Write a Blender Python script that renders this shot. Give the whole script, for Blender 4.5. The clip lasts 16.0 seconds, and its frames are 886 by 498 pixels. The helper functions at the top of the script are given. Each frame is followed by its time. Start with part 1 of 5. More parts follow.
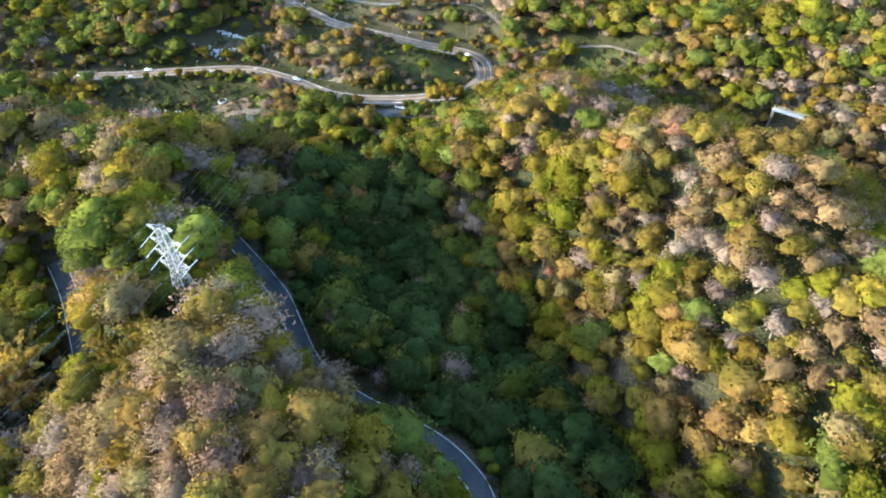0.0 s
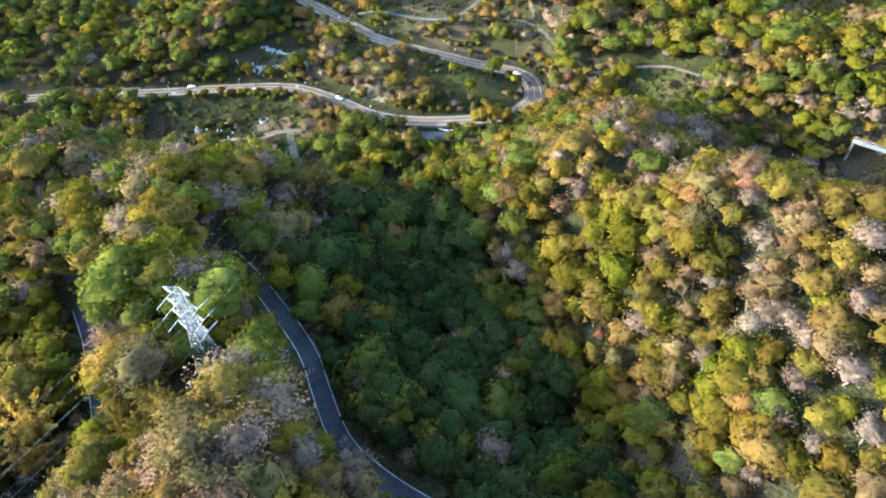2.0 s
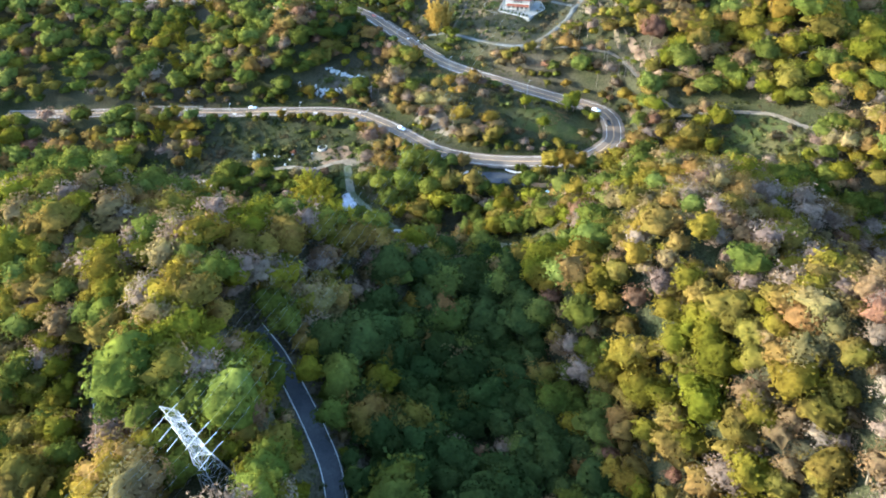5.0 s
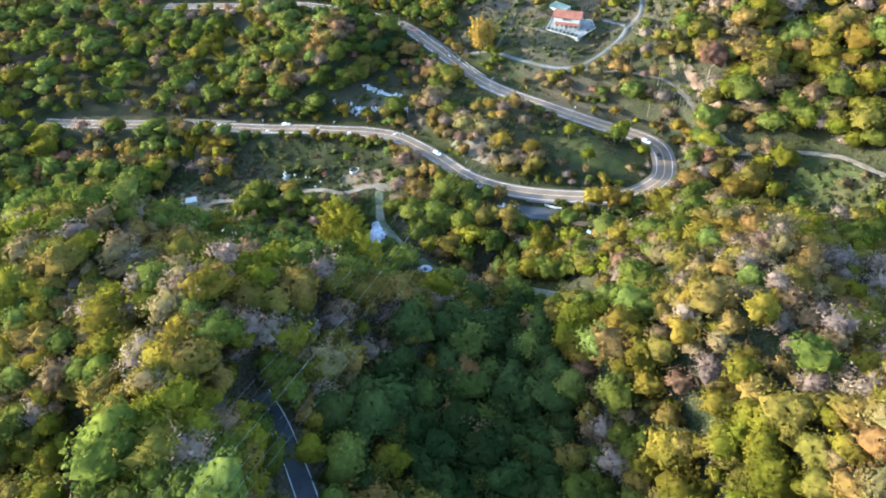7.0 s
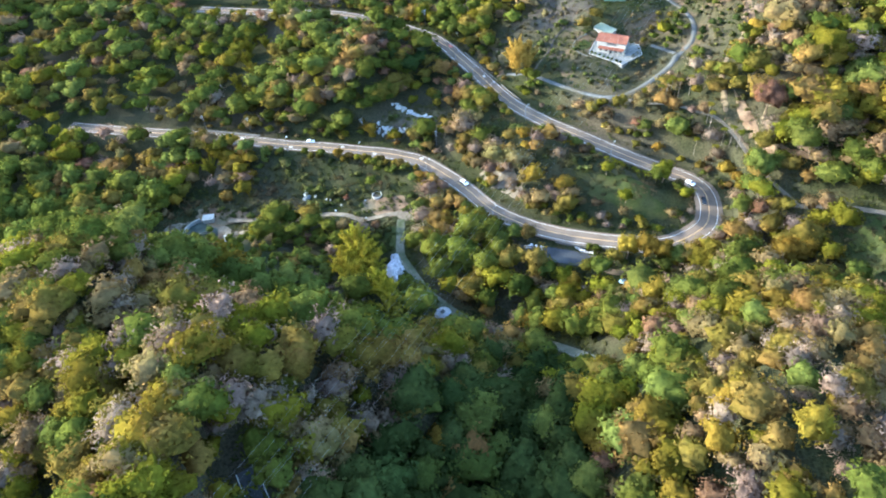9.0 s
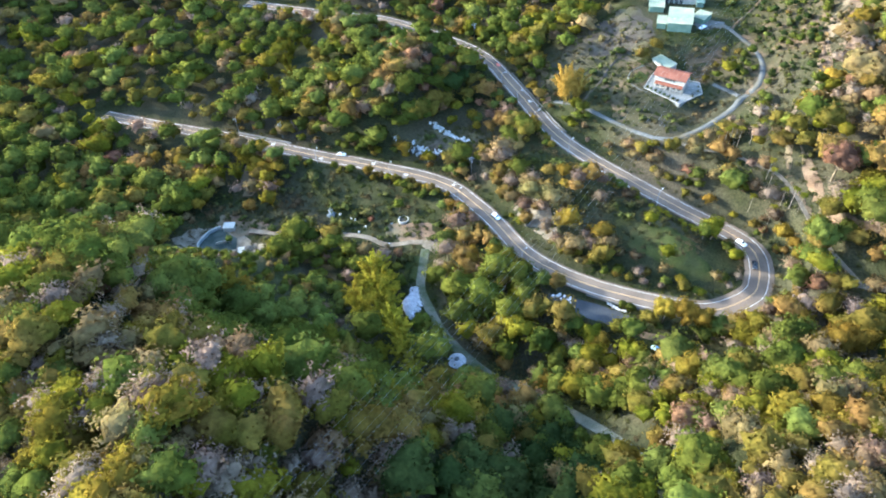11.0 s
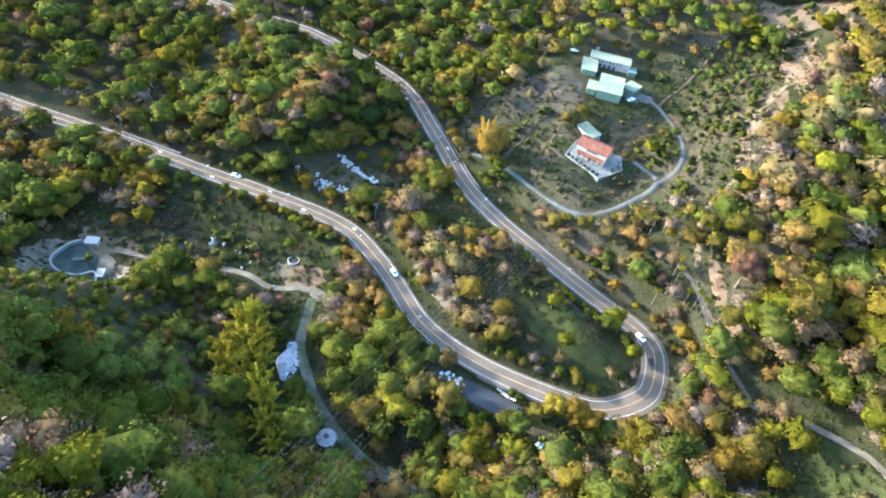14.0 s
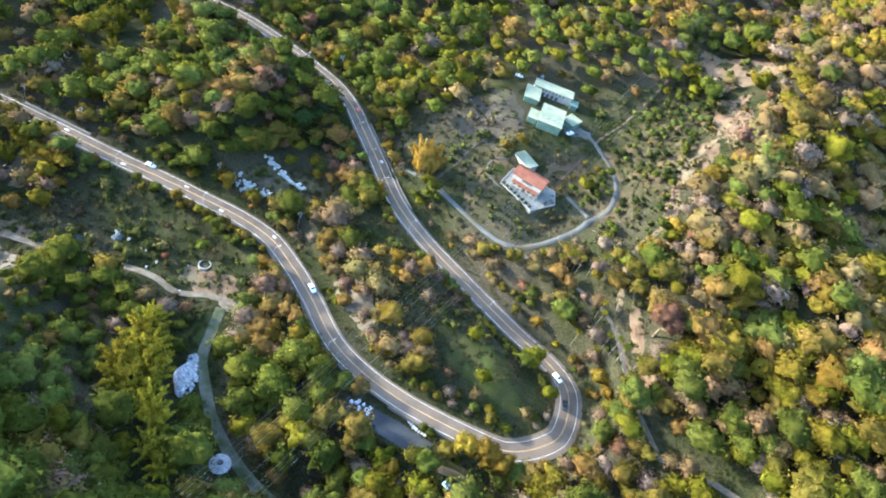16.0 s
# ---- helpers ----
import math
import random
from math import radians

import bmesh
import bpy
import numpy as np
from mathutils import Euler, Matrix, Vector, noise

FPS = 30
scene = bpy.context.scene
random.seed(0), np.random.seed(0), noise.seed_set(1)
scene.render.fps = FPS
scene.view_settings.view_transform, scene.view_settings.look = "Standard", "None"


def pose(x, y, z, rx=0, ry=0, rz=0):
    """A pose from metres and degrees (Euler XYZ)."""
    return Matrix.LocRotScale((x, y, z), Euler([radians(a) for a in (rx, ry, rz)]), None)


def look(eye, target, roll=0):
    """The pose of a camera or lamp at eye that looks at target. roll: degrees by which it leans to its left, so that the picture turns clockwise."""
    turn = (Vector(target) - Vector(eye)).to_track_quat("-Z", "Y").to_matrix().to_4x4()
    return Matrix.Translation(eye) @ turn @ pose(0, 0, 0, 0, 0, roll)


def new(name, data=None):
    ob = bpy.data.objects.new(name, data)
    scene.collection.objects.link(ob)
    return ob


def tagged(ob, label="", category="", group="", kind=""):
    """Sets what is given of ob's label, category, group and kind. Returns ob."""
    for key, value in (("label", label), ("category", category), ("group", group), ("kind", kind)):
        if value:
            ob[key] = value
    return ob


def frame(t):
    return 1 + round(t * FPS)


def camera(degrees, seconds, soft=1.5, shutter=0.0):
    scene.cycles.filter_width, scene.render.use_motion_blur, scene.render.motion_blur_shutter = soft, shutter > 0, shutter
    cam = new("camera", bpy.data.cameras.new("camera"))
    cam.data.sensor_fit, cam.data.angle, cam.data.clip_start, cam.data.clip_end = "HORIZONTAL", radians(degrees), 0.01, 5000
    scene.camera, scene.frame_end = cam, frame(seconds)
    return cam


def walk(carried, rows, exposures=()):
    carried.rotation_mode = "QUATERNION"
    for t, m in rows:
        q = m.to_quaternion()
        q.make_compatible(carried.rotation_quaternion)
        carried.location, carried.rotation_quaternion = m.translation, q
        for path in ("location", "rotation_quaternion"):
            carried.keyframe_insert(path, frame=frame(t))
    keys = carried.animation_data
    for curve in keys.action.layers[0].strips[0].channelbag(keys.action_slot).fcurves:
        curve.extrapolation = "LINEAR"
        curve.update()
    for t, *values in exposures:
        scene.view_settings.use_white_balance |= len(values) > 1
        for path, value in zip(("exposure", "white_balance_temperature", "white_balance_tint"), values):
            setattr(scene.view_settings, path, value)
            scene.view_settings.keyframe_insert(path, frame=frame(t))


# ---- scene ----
cam = camera(68.4, 16.0, soft=2.0)
METRES, EYE, TILT, LEAN, TURN = 185.0, 175.0, -45.0, 0.0, 0.0
ROWS = [
    (0.0, 0.0, 0.0, 0.0, -0.0, 0.0, 0.0),
    (0.5, 0.0016, 0.0204, 0.0211, 0.94, -0.02, -0.34),
    (1.0, 0.0034, 0.0416, 0.0427, 2.16, -0.08, -0.57),
    (1.5, 0.005, 0.0629, 0.0647, 3.18, -0.15, -0.81),
    (2.0, 0.0065, 0.0849, 0.0866, 4.03, -0.21, -1.28),
    (2.5, 0.0073, 0.1076, 0.1089, 4.68, -0.28, -1.83),
    (3.0, 0.0077, 0.1305, 0.1319, 5.34, -0.37, -2.22),
    (3.5, 0.0086, 0.1539, 0.1557, 6.38, -0.49, -2.71),
    (4.0, 0.0098, 0.1775, 0.1804, 7.72, -0.67, -3.38),
    (6.5, 0.0109, 0.2973, 0.3076, 13.0, -1.74, -6.49),
    (7.0, 0.0099, 0.3225, 0.3326, 13.97, -1.96, -7.02),
    (7.5, 0.0082, 0.3475, 0.3576, 14.96, -2.22, -7.87),
    (8.0, 0.0058, 0.3732, 0.3833, 15.74, -2.44, -8.64),
    (8.5, 0.0032, 0.3978, 0.4088, 16.33, -2.63, -9.19),
    (9.0, -0.0001, 0.4224, 0.4338, 17.18, -2.91, -9.95),
    (11.5, -0.0239, 0.5443, 0.5569, 21.62, -4.59, -16.16),
    (12.0, -0.0304, 0.5673, 0.5812, 19.79, -4.06, -17.65),
    (12.5, -0.0382, 0.5889, 0.6046, 18.8, -3.78, -18.33),
    (13.0, -0.0451, 0.6074, 0.6256, 17.79, -3.47, -19.19),
    (13.5, -0.0522, 0.6246, 0.6443, 15.83, -2.8, -20.99),
    (14.0, -0.0598, 0.6402, 0.6611, 13.51, -1.95, -22.91),
    (14.5, -0.0678, 0.6537, 0.6759, 11.33, -1.12, -24.57),
    (15.0, -0.0741, 0.6656, 0.6898, 9.66, -0.45, -25.88),
    (15.5, -0.0824, 0.6762, 0.6992, 8.04, 0.26, -27.2),
    (16.0, -0.0919, 0.6856, 0.7067, 6.26, 1.09, -28.62),
]
walk(cam, [(t, pose(0, 0, EYE, TILT, LEAN, TURN) @ pose(METRES * x, METRES * y, METRES * z, 90 + pitch, roll, yaw)) for t, x, y, z, yaw, pitch, roll in ROWS],
     exposures=[(0.0, 3.68, 5700, 5), (7.0, 3.78, 5400, 4), (12.5, 3.82, 5400, 5), (16.0, 3.66, 5500, 5)])

# ---------------- daylight: a low, hazy sun from the far left ----------------
SUN_FROM = Vector((-0.99, -0.12, 0.0)).normalized()
SUN_HEIGHT = 15.5
sun = new("sun", bpy.data.lights.new("sun", "SUN"))
sun.data.energy, sun.data.angle, sun.data.color = 1.7, radians(3.0), (1.0, 0.91, 0.72)
sun_way = Vector((SUN_FROM.x * math.cos(radians(SUN_HEIGHT)), SUN_FROM.y * math.cos(radians(SUN_HEIGHT)), math.sin(radians(SUN_HEIGHT))))
sun.matrix_world = look(sun_way * 900, (0, 0, 0))
world = bpy.data.worlds.new("sky")
scene.world = world
world.use_nodes = True
sky = world.node_tree.nodes.new("ShaderNodeTexSky")
sky.sky_type, sky.sun_disc = "NISHITA", False
sky.sun_elevation, sky.sun_rotation = radians(SUN_HEIGHT), math.atan2(SUN_FROM.x, SUN_FROM.y)
sky.air_density, sky.dust_density = 1.0, 1.2
world.node_tree.links.new(sky.outputs[0], world.node_tree.nodes["Background"].inputs[0])
world.node_tree.nodes["Background"].inputs[1].default_value = 0.118

# ---------------- the lie of the land ----------------
def smooth(a, b, v):
    u = np.clip((v - a) / (b - a), 0.0, 1.0)
    return u * u * (3 - 2 * u)


def along(points, step=2.0):
    """A smooth curve through points (any dimension), sampled about every step metres."""
    p = np.array(points, float)
    p = np.vstack([2 * p[0] - p[1], p, 2 * p[-1] - p[-2]])
    out = []
    for i in range(1, len(p) - 2):
        a, b, c, d = p[i - 1], p[i], p[i + 1], p[i + 2]
        n = max(2, int(np.linalg.norm((c - b)[:2]) / step))
        for k in range(n):
            u = k / n
            out.append(0.5 * (2 * b + (c - a) * u + (2 * a - 5 * b + 4 * c - d) * u * u + (3 * b - a - 3 * c + d) * u ** 3))
    out.append(p[-2])
    return np.array(out)


def off_line(x, y, line):
    """Distance of places from a polyline, and the polyline's height at the nearest place."""
    best, high = np.full(x.shape, 1e9), np.zeros(x.shape)
    for a, b in zip(line[:-1], line[1:]):
        d = b[:2] - a[:2]
        u = np.clip(((x - a[0]) * d[0] + (y - a[1]) * d[1]) / max(1e-9, d @ d), 0, 1)
        q = np.hypot(x - a[0] - u * d[0], y - a[1] - u * d[1])
        near = q < best
        best = np.where(near, q, best)
        high = np.where(near, a[2] + u * (b[2] - a[2]), high)
    return best, high


def waves(x, y, size, seed):
    """Soft unevenness between -1 and 1."""
    r = np.random.RandomState(seed)
    v = 0
    for k in range(6):
        a, f, ph = r.uniform(0, 6.28), r.uniform(0.6, 1.8) / size * 6.28, r.uniform(0, 6.28, 2)
        v = v + np.sin((x * math.cos(a) + y * math.sin(a)) * f + ph[0] + 1.3 * np.sin((y * math.cos(a) - x * math.sin(a)) * f * 0.7 + ph[1]))
    return v / 4.0


# crest lines: places and heights, flank slope, roundness
RIDGES = [
    ([(-20, -60, 82), (-28, 30, 72), (-46, 72, 60), (-58, 92, 53), (-66, 108, 47), (-82, 128, 46), (-91, 150, 45.5), (-101, 175, 43), (-134, 182, 40), (-152, 184, 45), (-182, 198, 37), (-215, 204, 17)], 0.97, 18),
    ([(-95, 180, 40), (-76, 195, 30), (-56, 199, 18)], 0.98, 8),
    ([(-92, 152, 40), (-128, 157, 38), (-144, 165, 38)], 0.9, 10),
    ([(112, -60, 92), (104, 60, 69), (90, 95, 64), (88, 130, 68), (78, 150, 65), (70, 164, 60), (56, 184, 44), (42, 202, 41), (46, 228, 27), (57, 243, 25.5), (72, 243, 21.5)], 0.81, 12),
    ([(46, 214, 40), (28, 216, 30), (10, 236, -1.6)], 0.71, 8.6),
    ([(-166, 392, 0), (-158, 412, 6), (-150, 430, 2)], 0.68, 12),
    ([(-192, 392, -13), (-212, 430, -8), (-250, 480, -4)], 0.45, 16),
    ([(62, 366, 12), (54, 392, 23), (56, 430, 32), (64, 480, 42), (80, 560, 58), (140, 680, 80)], 0.50, 14),
    ([(300, 200, 60), (200, 290, 34), (135, 310, 20), (110, 360, 20), (100, 420, 34)], 0.48, 14),
    ([(-20, 408, 2), (-32, 440, 7.5), (-38, 472, 13), (-30, 520, 23), (0, 580, 40)], 0.40, 70),
    ([(-330, 600, 26), (-250, 640, 30), (-150, 650, 30), (-60, 650, 40), (0, 650, 56)], 0.38, 30),
    ([(-600, 300, 0), (-580, 420, 10), (-540, 600, 34)], 0.40, 40),
    ([(-600, 940, 130), (0, 1000, 120), (500, 900, 150), (800, 500, 140)], 0.45, 80),
]
# gullies that cut into the flanks: line, depth, breadth
GULLIES = [([(-125, 228, 0), (-102, 229, 0), (-82, 236, 0)], 15, 15), ([(62, 138, 0), (36, 121, 0), (24, 112, 0)], 9, 13)]
MAIN_ROAD = [(-330, 336, -28), (-290, 339, -27.3), (-248, 342.5, -26), (-188.2, 345.8, -25), (-167.1, 347.4, -24.2), (-145.4, 348, -23.3), (-128.3, 348.4, -22.7),
             (-111.4, 345.8, -22), (-95.8, 338, -21.2), (-82.5, 329.8, -20.7), (-60.9, 314.9, -19.5), (-33.8, 308.3, -18.3), (-0.4, 308.8, -16.5), (12, 312.4, -16), (22, 323, -15.4),
             (23.7, 331.4, -15), (22.2, 341, -14.5), (18.6, 346.9, -14), (10.4, 351.7, -13.5), (-11.2, 358.5, -12.5), (-34.9, 366.8, -11),
             (-57.1, 375.5, -10), (-77, 386.7, -9), (-100.6, 408.1, -8), (-113.1, 419.2, -7.5), (-128.1, 432.3, -7), (-151.2, 444.1, -7),
             (-206, 457.6, -8), (-250, 455, -9), (-310, 452, -10)]


def raw_ground(x, y):
    floor = np.interp(y, [-200, 60, 100, 140, 165, 200, 240, 260, 318, 345, 380, 410, 450, 520, 700, 1500, 4000],
                      [64, 34, 25, 13, 6, -9, -27, -30, -29, -20, -14, -11, -9, -6, 20, 80, 150])
    floor = floor - 0.035 * np.clip(-60 - x, 0, 150) * smooth(230, 290, y)
    parts = [floor]
    for points, slope, r in RIDGES:
        d, h = off_line(x, y, np.array(points, float))
        parts.append(h - slope * (np.sqrt(d * d + r * r) - r))
    k = 2.5
    p = np.stack(parts)
    top = p.max(axis=0)
    g = top + k * np.log(np.exp((p - top) / k).sum(axis=0)) - 0.6
    for points, deep, broad in GULLIES:
        g = g - deep * np.exp(-(off_line(x, y, np.array(points, float))[0] / broad) ** 2)
    return g + 1.2 * waves(x, y, 46, 3) + 0.5 * waves(x, y, 15, 4)


def ground(x, y):
    """Height of the ground, levelled beside the roads."""
    x, y = np.atleast_1d(np.asarray(x, float)), np.atleast_1d(np.asarray(y, float))
    g = raw_ground(x, y)
    for line, half, spread in LEVELLED:
        d, h = off_line(x, y, line)
        w = 1 - smooth(half + 1.0, half + spread, d)
        g = g * (1 - w) + (h - 0.12) * w
    for px, py, a, b, h in PLOTS:
        w = 1 - smooth(1.0, 1.7, np.hypot((x - px) / a, (y - py) / b))
        g = g * (1 - w) + h * w
    return g


LEVELLED = [(along(MAIN_ROAD, 6.0), 5.2, 13.0)]
NEAR_ROAD = [(14, 40, 37), (9, 62, 35.5), (5, 69.5, 34.5), (-0.5, 75.5, 33.8), (-8, 81, 33), (-20, 88, 32), (-30.7, 96, 31.5), (-36.3, 103.5, 31), (-41.8, 114, 31),
             (-46.5, 123.4, 31), (-52.1, 131.1, 31), (-60, 140.5, 31), (-70.6, 152, 31.5), (-80, 160, 32)]
WEST_ROAD = [(-118, 60, 23), (-109, 76, 24), (-98, 90, 25), (-97, 98, 25.3), (-99.5, 105.5, 25.5), (-106, 117.3, 25.5), (-113.5, 130.3, 26), (-122, 142, 27)]
LOOP_ROAD = [(-83, 406.5, -6), (-77, 404.8, -4.5), (-69.8, 402.8, -2.5), (-53.2, 395.8, -2.5), (-36.4, 388.1, -1), (-25, 386.5, 0.3), (-14.9, 394.5, 1.3), (-4.4, 409.9, 4),
             (0, 419, 7), (4.8, 428, 10), (4.1, 443.2, 11.5), (-2.9, 459, 11), (-13, 468, 11.5), (-20, 472, 12.5)]
HOUSE_DRIVE = [(-1.6, 420, 7.1), (-9, 426, 5.6), (-14, 429, 5.2)]
STREAM_TRACK = [(-24, 386.5, 0.3), (-10.9, 384.2, 0), (0.2, 383.2, 2), (11.4, 376.6, 4), (20, 373.6, 4), (28.1, 364.8, 2.5), (34.9, 354, 0.5), (44, 341, -1), (54, 329, -1.6)]
EAST_TRACK = [(46, 331, -3), (54.5, 328.4, -1.2), (68, 327.5, 2), (85.6, 322, 6), (93.5, 314, 8.3), (101, 307, 9.5), (116, 300, 13)]
VALLEY_TRACK = [(0, 240, -8), (-8.2, 245, -12), (-17.9, 250, -17), (-30.9, 255.5, -23), (-44, 259, -28), (-57, 261.8, -30), (-69, 265.8, -29.5), (-81.3, 272, -28.7),
                (-90.1, 279.5, -28.8), (-99.9, 289.5, -30), (-104.5, 300, -30), (-108.6, 311, -29.6)]
FIELD_TRACK = [(-104, 316, -29.4), (-110, 314.6, -29.8), (-116.4, 313.4, -30.3), (-126.9, 308.5, -31.6), (-138.5, 309.5, -31.9), (-153, 307.3, -33.3), (-163, 304, -33.5),
               (-178, 299, -34.5), (-196, 295, -36)]
OLD_ROAD = [(-48, 296.6, -21), (-41, 297.2, -20.5), (-28.1, 297.4, -19.8), (-15, 296.6, -19.6)]
LANE = [(-17, 296.4, -19.6), (-9.6, 294.1, -20.0), (-3.5, 295.0, -20.1), (3.1, 294.7, -20.2), (8.6, 294.2, -20.3), (22, 287, -20.4)]

LEVELLED += [(along(line, 6.0), half, spread) for line, half, spread in (
    (NEAR_ROAD, 3.0, 7), (WEST_ROAD, 3.0, 7), (LOOP_ROAD, 2.0, 5), (HOUSE_DRIVE, 1.6, 4), (STREAM_TRACK, 1.2, 5), (EAST_TRACK, 1.6, 5),
    (VALLEY_TRACK, 2.0, 8), (FIELD_TRACK, 1.6, 12), (OLD_ROAD, 4.0, 8), (LANE, 1.8, 5))]
# level plots: the house court, the farm yards and the walled plot
PLOTS = [(-67, 112.5, 8, 8, 40.2), (-33, 421, 14, 11, 5.0), (-42, 480, 24, 26, 13.0), (-203, 284, 15, 12, -37.0)]
# ---------------- materials ----------------
def material(name, low, high, rough=0.8, size=4.0, fine=0.35, spread=None, bump=0.0, metal=0.0, leafy=0.0, tint=None, tint_size=30.0, island=0.0):
    """Two colours mixed by coarse and fine unevenness in world metres; tint: a third colour in wide patches; leafy: share of light let through."""
    m = bpy.data.materials.new(name)
    m.use_nodes = True
    n, l = m.node_tree.nodes, m.node_tree.links
    shader = n["Principled BSDF"]
    geo = n.new("ShaderNodeNewGeometry")

    def noise_at(scale, detail):
        t = n.new("ShaderNodeTexNoise")
        t.inputs["Scale"].default_value, t.inputs["Detail"].default_value = 1.0 / scale, detail
        l.new(geo.outputs["Position"], t.inputs["Vector"])
        return t.outputs["Fac"]

    def ramp(value, a, b):
        r = n.new("ShaderNodeMapRange")
        r.inputs["From Min"].default_value, r.inputs["From Max"].default_value = a, b
        l.new(value, r.inputs["Value"])
        return r.outputs["Result"]

    def mix(fac, a, b):
        x = n.new("ShaderNodeMix")
        x.data_type = "RGBA"
        for socket, v in ((x.inputs["Factor"], fac), (x.inputs[6], a), (x.inputs[7], b)):
            if isinstance(v, (int, float)):
                socket.default_value = v
            elif isinstance(v, tuple):
                socket.default_value = (*v, 1)
            else:
                l.new(v, socket)
        return x.outputs[2]

    coarse = ramp(noise_at(size, 3), 0.35, 0.65)
    small = noise_at(size * 0.08, 2)
    colour = mix(coarse, low, high)
    if tint:
        colour = mix(ramp(noise_at(tint_size, 2), 0.46, 0.66), colour, tint)
    gain = n.new("ShaderNodeMix")
    gain.data_type, gain.blend_type = "RGBA", "MULTIPLY"
    gain.inputs["Factor"].default_value = 1.0
    l.new(colour, gain.inputs[6])
    level = ramp(small, 0.3, 0.7)
    r = level.node
    r.inputs["To Min"].default_value, r.inputs["To Max"].default_value = 1 - fine, 1 + fine
    value = level
    if island:
        lump = n.new("ShaderNodeMapRange")
        lump.inputs["To Min"].default_value, lump.inputs["To Max"].default_value = 1 - island, 1 + island
        l.new(geo.outputs["Random Per Island"], lump.inputs["Value"])
        times = n.new("ShaderNodeMath")
        times.operation = "MULTIPLY"
        l.new(value, times.inputs[0]), l.new(lump.outputs["Result"], times.inputs[1])
        value = times.outputs[0]
    l.new(value, gain.inputs[7])
    colour = gain.outputs[2]
    if leafy:
        lobject = n.new("ShaderNodeObjectInfo")
        hue = n.new("ShaderNodeHueSaturation")
        own = n.new("ShaderNodeAttribute")
        own.attribute_name = "tone"

        def plant_number(gain):
            add, cut = n.new("ShaderNodeMath"), n.new("ShaderNodeMath")
            add.operation, cut.operation = "MULTIPLY_ADD", "FRACT"
            l.new(own.outputs["Fac"], add.inputs[0]), l.new(lobject.outputs["Random"], add.inputs[2])
            add.inputs[1].default_value = gain
            l.new(add.outputs[0], cut.inputs[0])
            return cut.outputs[0]

        turn, strong = ramp(plant_number(1.0), 0, 1), ramp(plant_number(7.3), 0, 1)
        turn.node.inputs["To Min"].default_value, turn.node.inputs["To Max"].default_value = 0.470, 0.495
        strong.node.inputs["To Min"].default_value, strong.node.inputs["To Max"].default_value = 0.78, 1.18
        l.new(turn, hue.inputs["Hue"]), l.new(strong, hue.inputs["Value"]), l.new(colour, hue.inputs["Color"])
        colour = hue.outputs["Color"]
    l.new(colour, shader.inputs["Base Color"])
    shader.inputs["Roughness"].default_value, shader.inputs["Metallic"].default_value = rough, metal
    if rough >= 0.8:
        shader.inputs["Specular IOR Level"].default_value = 0.0
    if bump:
        b = n.new("ShaderNodeBump")
        b.inputs["Strength"].default_value, b.inputs["Distance"].default_value = bump, size * 0.1
        l.new(small, b.inputs["Height"]), l.new(b.outputs[0], shader.inputs["Normal"])
    if leafy:
        shader.inputs["Specular IOR Level"].default_value = 0.0
        glow, both = n.new("ShaderNodeBsdfTranslucent"), n.new("ShaderNodeMixShader")
        l.new(colour, glow.inputs["Color"])
        both.inputs[0].default_value = leafy
        l.new(shader.outputs[0], both.inputs[1]), l.new(glow.outputs[0], both.inputs[2])
        l.new(both.outputs[0], n["Material Output"].inputs["Surface"])
    return m


EARTH = material("forest_floor", (0.021, 0.024, 0.010), (0.037, 0.036, 0.018), 0.95, 9, 0.4, bump=0.6, tint=(0.058, 0.048, 0.032), tint_size=55)
ASPHALT = material("asphalt", (0.088, 0.069, 0.055), (0.125, 0.099, 0.079), 0.85, 7, 0.14, tint=(0.148, 0.110, 0.082), tint_size=24)
OLD_ASPHALT = material("worn_asphalt", (0.038, 0.040, 0.044), (0.060, 0.061, 0.063), 0.85, 6, 0.15)
DIRT = material("pale_dirt", (0.105, 0.086, 0.064), (0.160, 0.134, 0.102), 0.95, 3, 0.25, bump=0.4)
GRASSY_DIRT = material("grassy_dirt", (0.084, 0.086, 0.064), (0.128, 0.122, 0.094), 0.95, 3, 0.3, bump=0.4, tint=(0.050, 0.060, 0.030), tint_size=7)
FARM_CONCRETE = material("dusty_concrete", (0.072, 0.072, 0.068), (0.108, 0.106, 0.098), 0.9, 3, 0.2, bump=0.2, tint=(0.085, 0.074, 0.054), tint_size=12)
CONCRETE = material("concrete", (0.105, 0.098, 0.088), (0.150, 0.140, 0.126), 0.85, 3, 0.15, bump=0.2)
WHITE_LINE = material("white_road_paint", (0.40, 0.38, 0.35), (0.54, 0.52, 0.48), 0.7, 3, 0.2)
YELLOW_LINE = material("orange_road_paint", (0.36, 0.22, 0.09), (0.46, 0.29, 0.13), 0.7, 3, 0.2)
PLASTER = material("white_plaster", (0.245, 0.235, 0.212), (0.325, 0.310, 0.283), 0.8, 3, 0.1)
PALE_PAVING = material("pale_paving", (0.130, 0.127, 0.120), (0.175, 0.170, 0.158), 0.85, 2, 0.15)
RED_ROOF = material("red_roof_tiles", (0.165, 0.064, 0.042), (0.220, 0.092, 0.060), 0.8, 2.5, 0.22, bump=0.3)
GREEN_ROOF = material("pale_green_sheet_roof", (0.160, 0.182, 0.128), (0.205, 0.222, 0.160), 0.8, 4, 0.12, tint=(0.240, 0.236, 0.165), tint_size=8)
